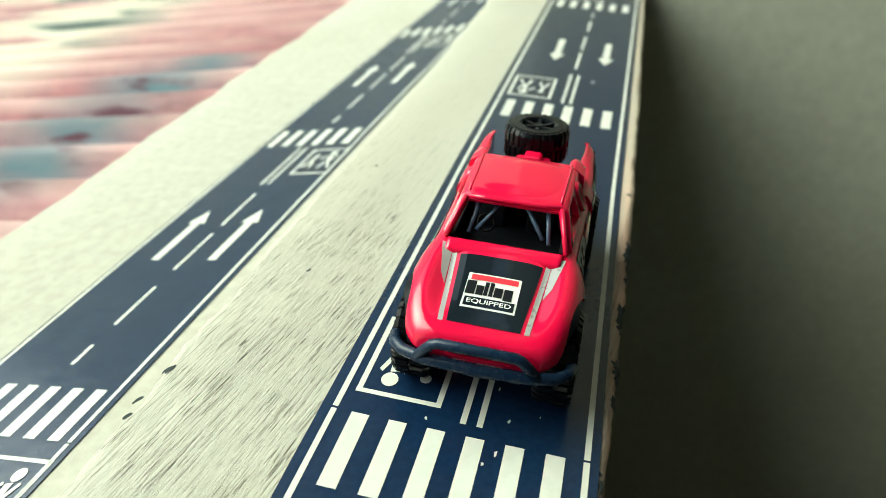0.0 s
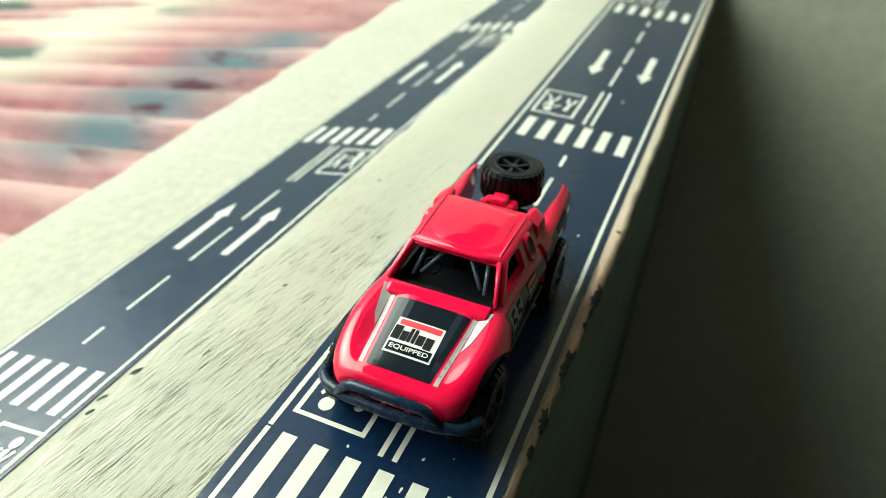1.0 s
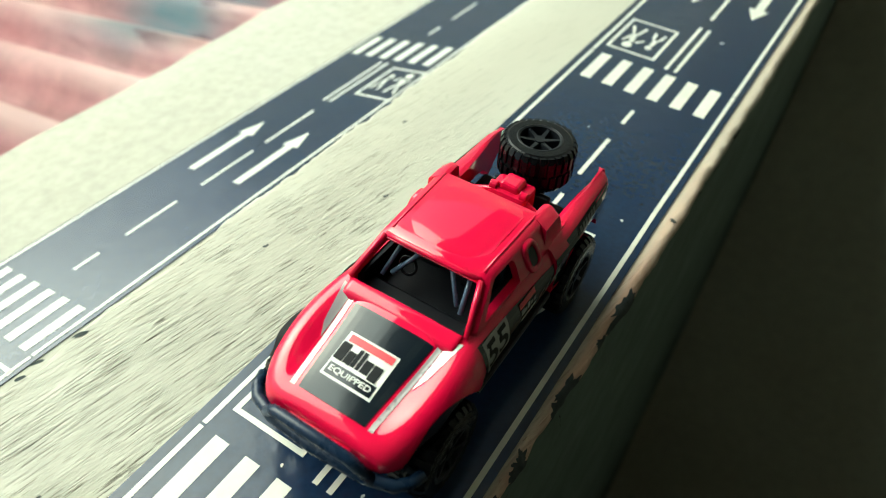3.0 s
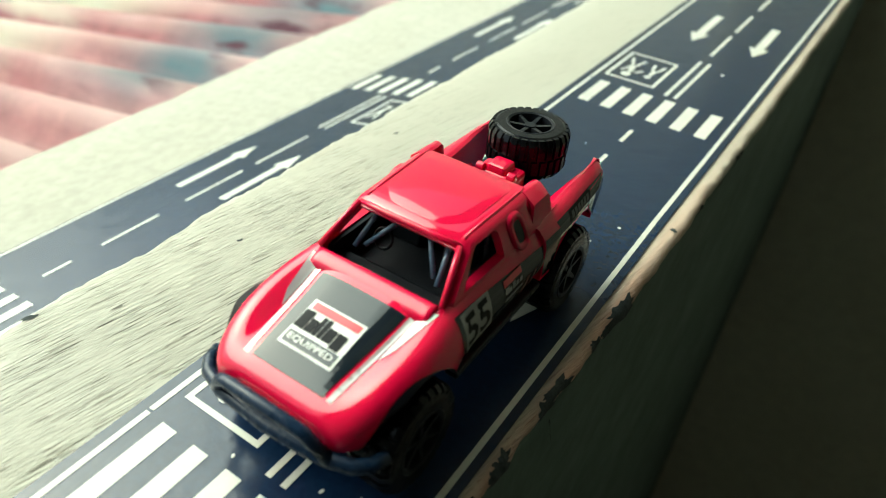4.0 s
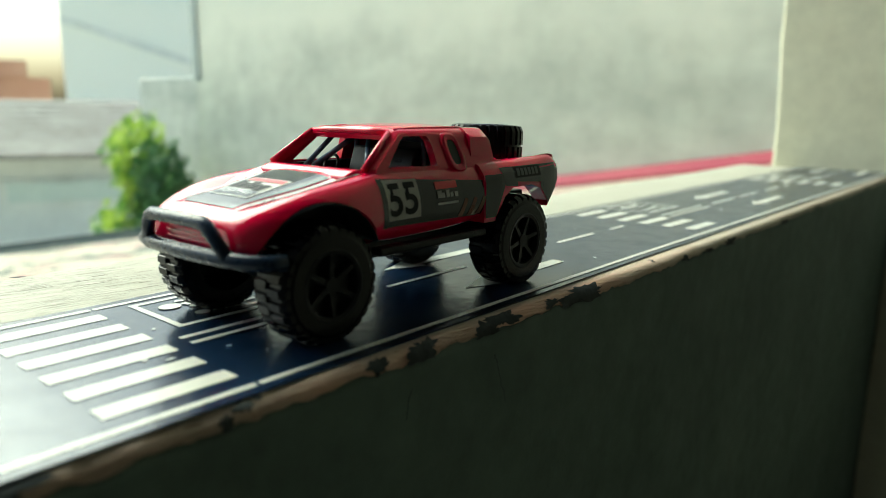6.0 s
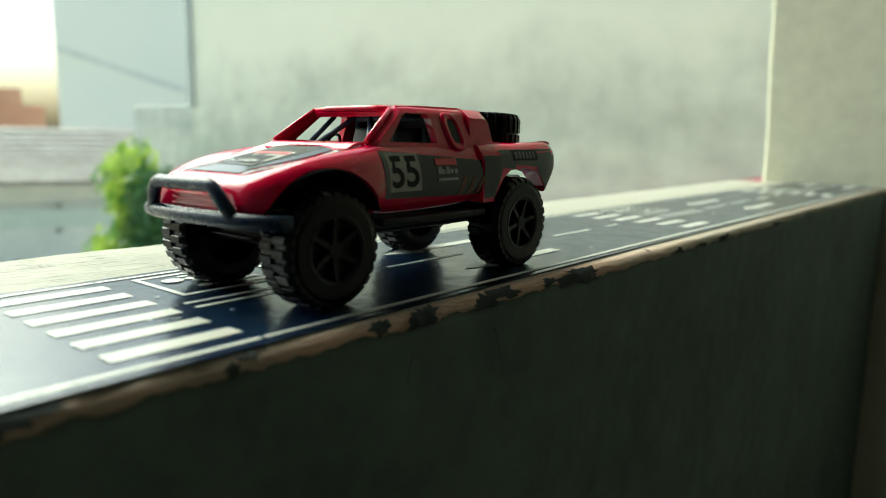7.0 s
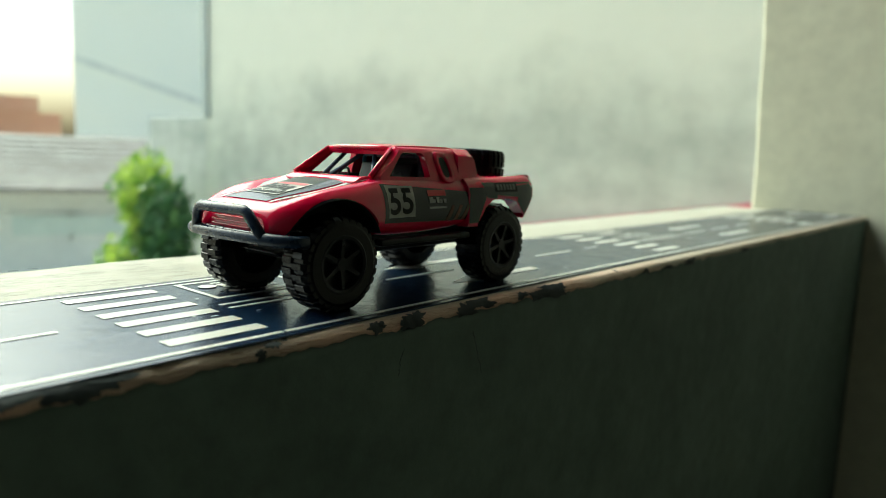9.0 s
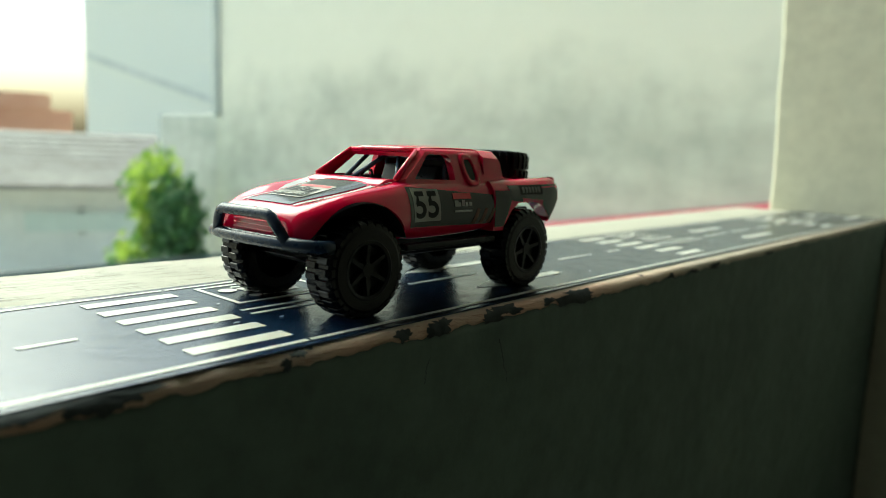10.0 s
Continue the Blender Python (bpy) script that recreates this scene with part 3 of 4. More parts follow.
part("flashing", rings([[Vector((x, 195, roof_z(x) - 1)), Vector((x, 195, roof_z(x) + 2.2)), Vector((x, 199.5, roof_z(x) + 5.0)), Vector((x, 199.5, roof_z(x) - 1))] for x in (-260, -160, -60, -15)]), flashing, roof)
part("gutter", rings([[Vector((x, y, z)) for x, z in ((-268, -56), (-268, -47), (-266, -47), (-265, -52), (-252, -52), (-251, -46.5), (-248, -46.5), (-248, -56))] for y in (-60, 200)]), gutter_shade, roof, "grey metal eaves gutter, darkened for its shade")

outer_wall = setting("wall_outside", box(-337, 60, 200, 225, -300, 178), damp_wall, "tall grey cement-rendered neighbouring wall", "wall", bevel=1.0)
setting("wall_outside_low", box(-402, -337.2, 201, 226, -300, 17), concrete, "lower end of the grey cement wall", "wall", bevel=1.0)
# strip added to paint the shaded side edge of the tall wall
part("corner_shade", box(-337.3, -332.5, 198.6, 201, 16, 178), edge_shade, outer_wall, "added strip for the wall's shaded side edge", bevel=0.6)
# ground colour raised so it reflects light on to house fronts and outer wall
setting("ground", box(-60000, 60000, -60000, 60000, -330, -302), bounce_ground, "ground far below, kept pale to bounce light up", "ground")

EYE = Vector((9, -4, 2))


def facing(name, az, far, label, category):
    """A far thing that stands square to the window, az degrees to the left of the sill's run."""
    ob = thing(name, (0, 0, 0), label, category)
    a = radians(az)
    ob.location = (EYE + far * Vector((-math.sin(a), math.cos(a), 0))) * CM
    ob.rotation_euler = (0, 0, a)
    return ob


def wide(az, az0, far):
    return far * math.tan(radians(az - az0))


def high(el, far):
    return far * math.tan(radians(el))


def low_house():
    far = 1150
    h = facing("house", 68, far, "low white house with a weathered brown tiled roof", "house")
    x0, x1 = wide(68, 80, far), wide(68, 62.6, far)
    part("wall", box(x0 + 10, x1 - 8, 60, 500, -302, high(-3.5, far)), house_white, h)
    for i in range(9):
        z, y = high(-3.8, far) + i * 8.4, -20 + i * 34
        part("tile_course", rings([[Vector((x, y, z)), Vector((x, y - 2, z + 7)), Vector((x, y + 40, z + 15)), Vector((x, y + 40, z + 6))] for x in (x0, (x0 + x1) / 2, x1)]), roof_tile, h)
    for az in (67.0, 70.8):
        x = wide(68, az, far)
        w = part("window", box(x - 45, x + 45, 55, 66, high(-7.5, far), high(-5.5, far)), house_white, h)
        part("pane", box(x - 38, x + 38, 52, 56, high(-7.2, far), high(-5.8, far)), window_glass, w)
    return h


def tall_house():
    far = 2600
    h = facing("building", 64, far, "tall pale cyan plastered building in the distance", "building")
    x0, x1 = wide(64, 68.3, far), wide(64, 57, far)
    part("wall", box(x0, x1, 0, 900, -302, 590), house_cyan, h)
    part("roof", box(x0 - 20, x1 + 20, -20, 920, 590, 620), house_white, h)
    part("floor_band", rings([[Vector((x, -6, z)), Vector((x, -6, z + 22)), Vector((x, 2, z + 22)), Vector((x, 2, z))] for x, z in ((x0, 250), (x1, 90))]), house_white, h)
    return h


def brick_house():
    far = 3800
    h = facing("house", 72, far, "distant red brick house under a flat roof", "house")
    x0, x1 = wide(72, 82, far), wide(72, 69.2, far)
    part("wall", box(x0, x1, 0, 900, -302, high(1.7, far)), house_red, h)
    part("roof", box(x0 - 30, x1 - 90, -30, 930, high(1.7, far), high(2.8, far)), house_red, h)
    return h


low_house()
tall_house()
brick_house()


def bush(az, far, width, top, bottom, seed, foliage, label):
    rnd = random.Random(seed)
    b = facing("tree", az, far, label, "tree")
    b.location.z = -3.02
    up = 302
    trunk = tube([(4, 0, 0), (2, 3, 120), (-3, 0, 220), (0, -2, up + top - 25)], 5.5, 9)
    part("trunk", trunk, bark, b, smooth=True)
    blobs = []
    for k in range(15):
        z = up + bottom + (top - bottom) * k / 14.0
        blobs.append(Vector((rnd.uniform(-0.5, 0.5) * width * (1.15 - 0.75 * k / 14), rnd.uniform(-14, 14), z)))
    for c in blobs[::3]:
        part("limb", tube([(0, 0, c.z - 24), ((c.x) * 0.5, c.y * 0.5, c.z - 10), (c.x, c.y, c.z)], 1.2, 6), bark, b, smooth=True)
    verts, faces = [], []
    for c in blobs:
        for _ in range(150):
            d = Vector((rnd.gauss(0, 1), rnd.gauss(0, 1), rnd.gauss(0, 0.8)))
            p = c + d.normalized() * 13 * rnd.random() ** 0.4
            n = Vector((rnd.gauss(0, 1), rnd.gauss(0, 1), rnd.gauss(0.6, 1))).normalized()
            a = n.orthogonal().normalized() * rnd.uniform(1.8, 3.2)
            e = n.cross(a) * 0.5
            i = len(verts)
            verts += [p - a, p + e + n * 0.3, p + a, p - e + n * 0.3]
            faces.append((i, i + 1, i + 2, i + 3))
    me = bpy.data.meshes.new("crown")
    me.from_pydata([v * CM for v in verts], [], faces)
    me.materials.append(foliage)
    crown = new("crown", me)
    crown.parent = b
    tagged(crown, kind="stuff")
    return b


bush(64.1, 385, 20, -12, -70, 3, leaf, "leafy yellow-green tree by the grey wall")
bush(62.3, 360, 9, -24, -75, 5, dark_leaf, "dark green leafy shrub by the grey wall")

# ---------------------------------------------------------------- the toy truck
truck = thing("toy_truck", (1.685, 0, 0.03), "glossy red die-cast off-road toy truck with chunky black tyres", "toy truck")


def half_ring(y, pts):
    return [Vector((x, y, z)) for x, z in pts] + [Vector((-x, y, z)) for x, z in pts[-2:0:-1]]


def cylinder(x0, x1, y, z, r, n=40, bm=None):
    return rings([[Vector((x, y + r * math.cos(2 * math.pi * k / n), z + r * math.sin(2 * math.pi * k / n))) for k in range(n)] for x in (x0, x1)], bm=bm)


def cutter(bm):
    ob = link("cutter", bm, plastic)
    ob.parent = truck
    return ob


WHEEL_F, WHEEL_R, AXLE_Z, TYRE_R = 1.26, 4.98, 0.69, 0.69

def lower_ring(y, deck, deck_z, valley, bulge, bulge_x, shoulder, side, low):
    return half_ring(y, [(0, deck_z), (deck, deck_z), (deck + 0.10, deck_z - valley), (bulge_x, bulge), shoulder, side, low, (0.5, low[1] - 0.03), (0, low[1] - 0.03)])


lower = [
    lower_ring(0.335, 0.46, 1.29, 0.0, 1.26, 0.72, (0.80, 1.21), (0.83, 1.12), (0.80, 1.05)),
    lower_ring(0.35, 0.48, 1.32, 0.0, 1.29, 0.74, (0.84, 1.23), (0.87, 1.12), (0.83, 1.03)),
    lower_ring(0.37, 0.49, 1.36, 0.0, 1.33, 0.77, (0.88, 1.26), (0.91, 1.13), (0.87, 1.02)),
    lower_ring(0.42, 0.50, 1.40, 0.0, 1.38, 0.80, (0.95, 1.30), (0.98, 1.13), (0.94, 1.01)),
    lower_ring(0.60, 0.53, 1.47, 0.010, 1.48, 0.88, (1.06, 1.39), (1.12, 1.16), (1.08, 0.99)),
    lower_ring(1.00, 0.55, 1.56, 0.085, 1.635, 0.93, (1.16, 1.54), (1.29, 1.22), (1.30, 0.96)),
    lower_ring(1.50, 0.57, 1.655, 0.110, 1.715, 0.96, (1.19, 1.62), (1.33, 1.30), (1.34, 0.96)),
    lower_ring(1.95, 0.60, 1.76, 0.090, 1.755, 0.95, (1.15, 1.67), (1.30, 1.38), (1.31, 0.95)),
    lower_ring(2.20, 0.62, 1.80, 0.01, 1.785, 0.92, (1.07, 1.72), (1.22, 1.45), (1.24, 0.92)),
    lower_ring(2.40, 0.62, 1.79, 0.0, 1.785, 0.91, (1.04, 1.73), (1.19, 1.48), (1.21, 0.90)),
    lower_ring(3.90, 0.62, 1.79, 0.0, 1.785, 0.91, (1.04, 1.74), (1.19, 1.50), (1.21, 0.92)),
    lower_ring(4.20, 0.62, 1.78, 0.0, 1.78, 0.91, (1.04, 1.74), (1.20, 1.52), (1.22, 1.00)),
    lower_ring(4.25, 0.62, 1.77, 0.0, 1.77, 0.91, (1.03, 1.73), (1.19, 1.52), (1.21, 1.01)),
]
body = part("body", rings(lower), red, truck)
cuts = [cutter(cylinder(s * 0.62, s * 1.8, WHEEL_F, 0.67, 0.85)) for s in (-1, 1)]
cuts.append(cutter(box(-0.88, 0.88, 2.11, 4.6, 1.35, 1.95)))
soften(carve(body, cuts, 2), 40)

# cab with its window openings
def cab_ring(z, y0, y1, w0, w1, c=0.12):
    return [Vector(p) for p in ((w0 - c, y0, z), (w0, y0 + c, z), (w1, y1 - c, z), (w1 - c, y1, z), (-w1 + c, y1, z), (-w1, y1 - c, z), (-w0, y0 + c, z), (-w0 + c, y0, z))]


cab = part("cab", rings([cab_ring(1.70, 2.10, 4.42, 1.00, 1.03), cab_ring(1.80, 2.13, 4.40, 0.98, 1.02), cab_ring(2.13, 2.60, 4.26, 0.85, 0.90), cab_ring(2.20, 2.70, 4.23, 0.81, 0.86, 0.10), cab_ring(2.235, 2.78, 4.19, 0.75, 0.80, 0.09), cab_ring(2.25, 2.86, 4.15, 0.68, 0.74, 0.08)]), red, truck)
cuts = [cutter(rings([cab_ring(1.60, 2.10, 4.6, 0.88, 0.92, 0.05), cab_ring(1.82, 2.24, 4.6, 0.86, 0.90, 0.05), cab_ring(2.15, 2.74, 4.6, 0.72, 0.78, 0.05)]))]
n_ws = Vector((0, -0.52, 0.86)) * 0.35
cuts.append(cutter(prism([(-0.88, 2.09, 1.785), (0.88, 2.09, 1.785), (0.70, 2.645, 2.16), (-0.70, 2.645, 2.16)], n_ws)))
cuts.append(cutter(prism([(0, 2.43, 1.80), (0, 3.33, 1.785), (0, 3.31, 2.10), (0, 3.26, 2.150), (0, 2.86, 2.155), (0, 2.79, 2.12)], (1.6, 0, 0))))
soften(carve(cab, cuts), 30)

# raised roof panel, gutters and the windshield's lip
def roof_row(y, z, w):
    return [Vector((-w, y, 2.18))] + [Vector((w * k / 6, y, z - 0.035 * abs(k / 6) ** 2.5)) for k in range(-6, 7)] + [Vector((w, y, 2.18))]


soften(part("roof_panel", rings([roof_row(2.83, 2.245, 0.60), roof_row(2.86, 2.262, 0.61), roof_row(3.1, 2.285, 0.62), roof_row(3.5, 2.295, 0.63), roof_row(3.9, 2.290, 0.64), roof_row(4.10, 2.275, 0.64), roof_row(4.13, 2.255, 0.63)]), red, truck), 40)
for s in (-1, 1):
    part("roof_rail", tube([(s * 0.71, 2.80, 2.225), (s * 0.72, 3.2, 2.240), (s * 0.745, 4.0, 2.240), (s * 0.75, 4.16, 2.225)], 0.024), red, truck, smooth=True)
    part("pillar_lip", tube([(s * 0.91, 2.10, 1.79), (s * 0.81, 2.44, 2.03), (s * 0.735, 2.68, 2.195)], 0.040), red, truck, smooth=True)
part("windshield_lip", tube([(-0.735, 2.69, 2.195), (-0.4, 2.66, 2.215), (0.4, 2.66, 2.215), (0.735, 2.69, 2.195)], 0.036), red, truck, smooth=True)
part("cowl", rings([[Vector((x, y, z)) for y, z in ((1.80, 1.66), (1.92, 1.752), (2.00, 1.782), (2.06, 1.795), (2.10, 1.79), (2.12, 1.76))] for x in (-0.86, -0.8, -0.4, 0, 0.4, 0.8, 0.86)]), red, truck, smooth=True)

# quarter panels behind the windows: sail wedge, raised vent
for s in (-1, 1):
    def sail(y, zt, xi, xo):
        return [Vector((s * xi, y, 1.66)), Vector((s * xi, y, zt)), Vector((s * (xi + 0.05), y, zt + 0.025)), Vector((s * (xi + 0.11), y, zt + 0.015)), Vector((s * (xo - 0.03), y, max(zt - 0.10, 1.78))), Vector((s * xo, y, 1.80)), Vector((s * (xo + 0.04), y, 1.66))]
    soften(part("quarter_panel", rings([sail(4.05, 2.225, 0.70, 1.00), sail(4.30, 2.220, 0.71, 1.00), sail(4.44, 2.215, 0.72, 1.00), sail(4.50, 2.165, 0.73, 1.00), sail(4.58, 1.95, 0.76, 1.00), sail(4.66, 1.83, 0.77, 1.00), sail(4.76, 1.72, 0.78, 0.99)]), red, truck), 45)

    def vent_at(u, v, lift):
        z = 1.94 + v
        return Vector((s * (1.018 - 0.375 * (z - 1.80) + lift), 3.70 + u - 0.22 * v, z))

    def oval(ru, rv, lift):
        out = []
        for k in range(24):
            t = 2 * math.pi * k / 24
            c, d = math.cos(t), math.sin(t)
            out.append(vent_at(ru * math.copysign(abs(c) ** 0.7, c), rv * math.copysign(abs(d) ** 0.7, d), lift))
        return out
    ring = part("vent_ring", rings([oval(0.185, 0.250, -0.03), oval(0.180, 0.245, 0.02), oval(0.155, 0.22, 0.035), oval(0.100, 0.165, 0.025), oval(0.090, 0.155, 0.0)], caps=False), red, truck, smooth=True)
    hole = bmesh.new()
    hole.faces.new([hole.verts.new(p) for p in oval(0.095, 0.16, 0.006)])
    part("vent", hole, plastic, ring, "dark slot")

bed_sides = []
# bed sides that flare into pointed tails, cut by the wheel arch
for s in (-1, 1):
    def slab(y, xi, xo, zt, zb, out=0.0):
        return [Vector((s * xi, y, zb)), Vector((s * xi, y, zt - 0.02)), Vector((s * (xi + 0.04), y, zt)), Vector((s * (xo - 0.22), y, zt)), Vector((s * (xo - 0.12), y, zt - 0.04)), Vector((s * (xo - 0.03), y, zt - 0.15)), Vector((s * xo, y, zt - 0.28)), Vector((s * xo, y, zb))]
    side = part("bed_side", rings([slab(4.12, 0.80, 1.197, 1.785, 0.98), slab(4.50, 0.82, 1.21, 1.79, 0.98), slab(5.00, 0.83, 1.20, 1.79, 0.98), slab(5.45, 0.86, 1.17, 1.80, 0.98), slab(5.80, 0.90, 1.15, 1.81, 1.03), slab(5.92, 0.90, 1.14, 1.82, 1.14), slab(6.08, 0.90, 1.12, 1.825, 1.30), slab(6.18, 0.90, 1.10, 1.82, 1.42), slab(6.23, 0.92, 1.07, 1.80, 1.48)]), red, truck)
    bed_sides.append(side)
    arch = [(0, 4.30, 0.4), (0, 4.38, 1.02), (0, 4.60, 1.30), (0, 4.80, 1.41), (0, 5.30, 1.42), (0, 5.58, 1.35), (0, 5.82, 1.13), (0, 5.86, 0.4)]
    soften(carve(side, [cutter(prism(arch, (2, 0, 0)))]), 35)

part("bed_floor", box(-0.84, 0.84, 4.1, 5.6, 1.18, 1.30), plastic, truck, "black bed floor", bevel=0.03)
part("tail_panel", box(-0.5, 0.5, 5.2, 5.34, 0.9, 1.62), plastic, truck, "black rear support", bevel=0.04)
# red machinery between the bed sides
part("bed_rack", box(-0.72, 0.72, 4.42, 4.62, 1.40, 1.80), red, truck, bevel=0.05)
part("rack_block", box(-0.30, 0.34, 4.62, 5.08, 1.5, 1.92), red, truck, smooth=False, bevel=0.07)
part("rack_hump", rings([[Vector((x, 4.86 + dy, z)) for x, z in ((-0.16, 1.86), (-0.13, 2.03), (0.17, 2.03), (0.2, 1.86))] for dy in (-0.16, 0.16)]), red, truck, bevel=0.05)
for x in (-0.5, -0.1, 0.52):
    part("rack_boss", cylinder(x - 0.08, x + 0.08, 4.50, 1.82, 0.09, 14), red, truck, smooth=False, bevel=0.015)
for x, y, r in ((-0.22, 4.72, 0.07), (0.28, 4.72, 0.07), (0.05, 5.00, 0.06)):
    part("rack_boss", cylinder(x - 0.06, x + 0.06, y, 1.93, r, 14), red, truck, smooth=False, bevel=0.015)
part("rack_tube", tube([(-0.62, 4.66, 1.72), (-0.3, 4.74, 1.80), (0.34, 4.74, 1.80), (0.66, 4.66, 1.72)], 0.05, 10), red, truck, smooth=True)
part("rear_window_bar", box(-0.62, 0.62, 4.22, 4.36, 1.80, 1.92), plastic, truck, "black bar behind the cab", bevel=0.03)
part("rear_window_block", box(0.0, 0.24, 4.18, 4.38, 1.88, 2.0), plastic, truck, "black block behind the cab", bevel=0.03)

# interior: floor, dash, seats and cage bars seen through the openings
part("interior_floor", box(-0.86, 0.86, 2.3, 4.2, 1.36, 1.44), plastic, truck, "black interior floor", bevel=0.02)
part("headliner", box(-0.69, 0.69, 2.80, 4.05, 2.128, 2.146), plastic, truck, "black lining under the roof", bevel=0.005)
part("bulkhead", box(-0.80, 0.80, 3.92, 3.98, 1.42, 2.12), plastic, truck, "black rear bulkhead", bevel=0.02)
for s in (-1, 1):
    part("door_liner", box(min(s * 0.80, s * 0.87), max(s * 0.80, s * 0.87), 2.2, 4.0, 1.42, 1.77), plastic, truck, "black door liner", bevel=0.01)
part("dashboard", box(-0.84, 0.84, 2.18, 2.46, 1.44, 1.60), plastic, truck, "black dashboard", bevel=0.05)
for s in (-1, 1):
    part("seat", rings([[Vector((s * 0.40 + x, y, z)) for x in (-0.22, 0.22)] + [Vector((s * 0.40 + x, y + 0.14, z)) for x in (0.22, -0.22)] for y, z in ((3.18, 1.44), (3.24, 1.7), (3.34, 1.98))]), plastic, truck, "black seat", bevel=0.03)
    part("cage_bar", tube([(s * 0.62, 2.42, 1.72), (s * 0.52, 2.86, 2.12)], 0.035, 8), cage_blue, truck, "thin blue-black cage bar", smooth=True)
    part("cage_bar", tube([(s * 0.52, 2.50, 1.74), (s * 0.14, 2.92, 2.12)], 0.035, 8), cage_blue, truck, "thin blue-black cage bar", smooth=True)
    part("cage_bar", tube([(s * 0.70, 3.44, 1.46), (s * 0.66, 3.44, 2.13)], 0.04, 8), cage_blue, truck, "thin blue-black cage bar", smooth=True)
part("cage_bar", tube([(-0.66, 3.44, 2.10), (0.66, 3.44, 2.10)], 0.04, 8), cage_blue, truck, "thin blue-black cage bar", smooth=True)
wheel_ring = [(-0.40 + 0.13 * math.cos(t), 2.72 + 0.05 * math.sin(t), 1.76 + 0.12 * math.sin(t)) for t in (2 * math.pi * k / 16 for k in range(18))]
part("steering_wheel", tube(wheel_ring, 0.022, 6), plastic, truck, "black steering wheel", smooth=True)

# front bumper with its hoop
part("bumper_bar", tube([(-1.25, 0.68, 0.97), (-1.20, 0.50, 0.98), (-1.06, 0.36, 0.99), (-0.72, 0.25, 1.0), (0, 0.21, 1.0), (0.72, 0.25, 1.0), (1.06, 0.36, 0.99), (1.20, 0.50, 0.98), (1.25, 0.68, 0.97)], 0.085, 12), bumper_plastic, truck, "blue-black plastic bumper bar", smooth=True)
part("bumper_hoop", tube([(-0.82, 0.27, 1.01), (-0.68, 0.21, 1.22), (-0.60, 0.195, 1.31), (-0.52, 0.19, 1.345), (0.52, 0.19, 1.345), (0.60, 0.195, 1.31), (0.68, 0.21, 1.22), (0.82, 0.27, 1.01)], 0.075, 12), bumper_plastic, truck, "blue-black plastic bumper hoop", smooth=True)
for s in (-1, 1):
    part("bumper_mount", box(s * 0.45 - 0.07, s * 0.45 + 0.07, 0.22, 0.6, 0.93, 1.03), bumper_plastic, truck, bevel=0.02)
for z in (1.04, 1.10, 1.16):
    part("grille_bar", box(-0.46, 0.46, 0.30, 0.36, z + 0.05, z + 0.075), red, truck, bevel=0.008)

# black liners of the front wheel arches
for s in (-1, 1):
    rows = []
    for k in range(29):
        t = radians(24 + 132 * k / 28)
        y, z = WHEEL_F + 0.84 * math.cos(t), 0.67 + 0.84 * math.sin(t)
        out = 1.00 + 0.24 * min(max((y - 0.42) / 0.6, 0), 1)
        thin = Vector((0, math.cos(t), math.sin(t))) * 0.012
        rows.append([Vector((s * 0.60, y, z)), Vector((s * out, y, z)), Vector((s * out, y, z)) - thin, Vector((s * 0.60, y, z)) - thin])
    part("arch_liner", rings(rows), plastic, truck, "black wheel arch liner", smooth=True)
    part("arch_wall", prism([(s * 0.615, WHEEL_F + 0.835 * math.cos(a), 0.67 + 0.835 * math.sin(a)) for a in (radians(24 + 132 * k / 20) for k in range(21))], (0.03, 0, 0)), plastic, truck, "black inner arch wall")
# chassis, axles
part("chassis", box(-0.56, 0.56, 0.95, 5.5, 0.62, 0.94), plastic, truck, "black plastic chassis", bevel=0.06)
part("skid_plate", rings([[Vector((x, y, z)) for x, z in ((-0.42, 0.72), (-0.34, zb), (0.34, zb), (0.42, 0.72))] for y, zb in ((0.75, 0.74), (1.0, 0.62), (2.0, 0.58), (4.4, 0.58), (5.5, 0.68))]), plastic, truck, "black skid plate", bevel=0.02)
for s in (-1, 1):
    part("side_rail", box(min(s * 1.0, s * 1.19), max(s * 1.0, s * 1.19), 2.1, 4.2, 0.80, 0.90), plastic, truck, "black sill rail", bevel=0.03)
    for y in (WHEEL_F, WHEEL_R):
        part("shock", tube([(s * 0.62, y + 0.08, 0.70), (s * 0.56, y + 0.2, 1.25)], 0.07, 10), plastic, truck, "black shock absorber", smooth=True)
for y in (WHEEL_F, WHEEL_R):
    part("axle", cylinder(-0.9, 0.9, y, AXLE_Z, 0.08, 14), plastic, truck, "black axle")


# wheels: tyre with lugs, and a rim with spokes
def tyre_mesh(r, w):
    """A tyre round the x axis, centred on the origin."""
    prof = [(-w, 0.60 * r), (-w, 0.80 * r), (-0.92 * w, 0.90 * r), (-0.74 * w, 0.955 * r), (0.74 * w, 0.955 * r), (0.92 * w, 0.90 * r), (w, 0.80 * r), (w, 0.60 * r), (0.55 * w, 0.56 * r), (-0.55 * w, 0.56 * r)]
    n = 48
    loops = [[Vector((x, q * math.cos(2 * math.pi * k / n), q * math.sin(2 * math.pi * k / n))) for x, q in prof] for k in range(n)]
    bm = bmesh.new()
    rows = [[bm.verts.new(p) for p in l] for l in loops]
    for k in range(n):
        a, b = rows[k], rows[(k + 1) % n]
        for i in range(len(prof)):
            bm.faces.new((a[i], a[(i + 1) % len(prof)], b[(i + 1) % len(prof)], b[i]))
    return bm


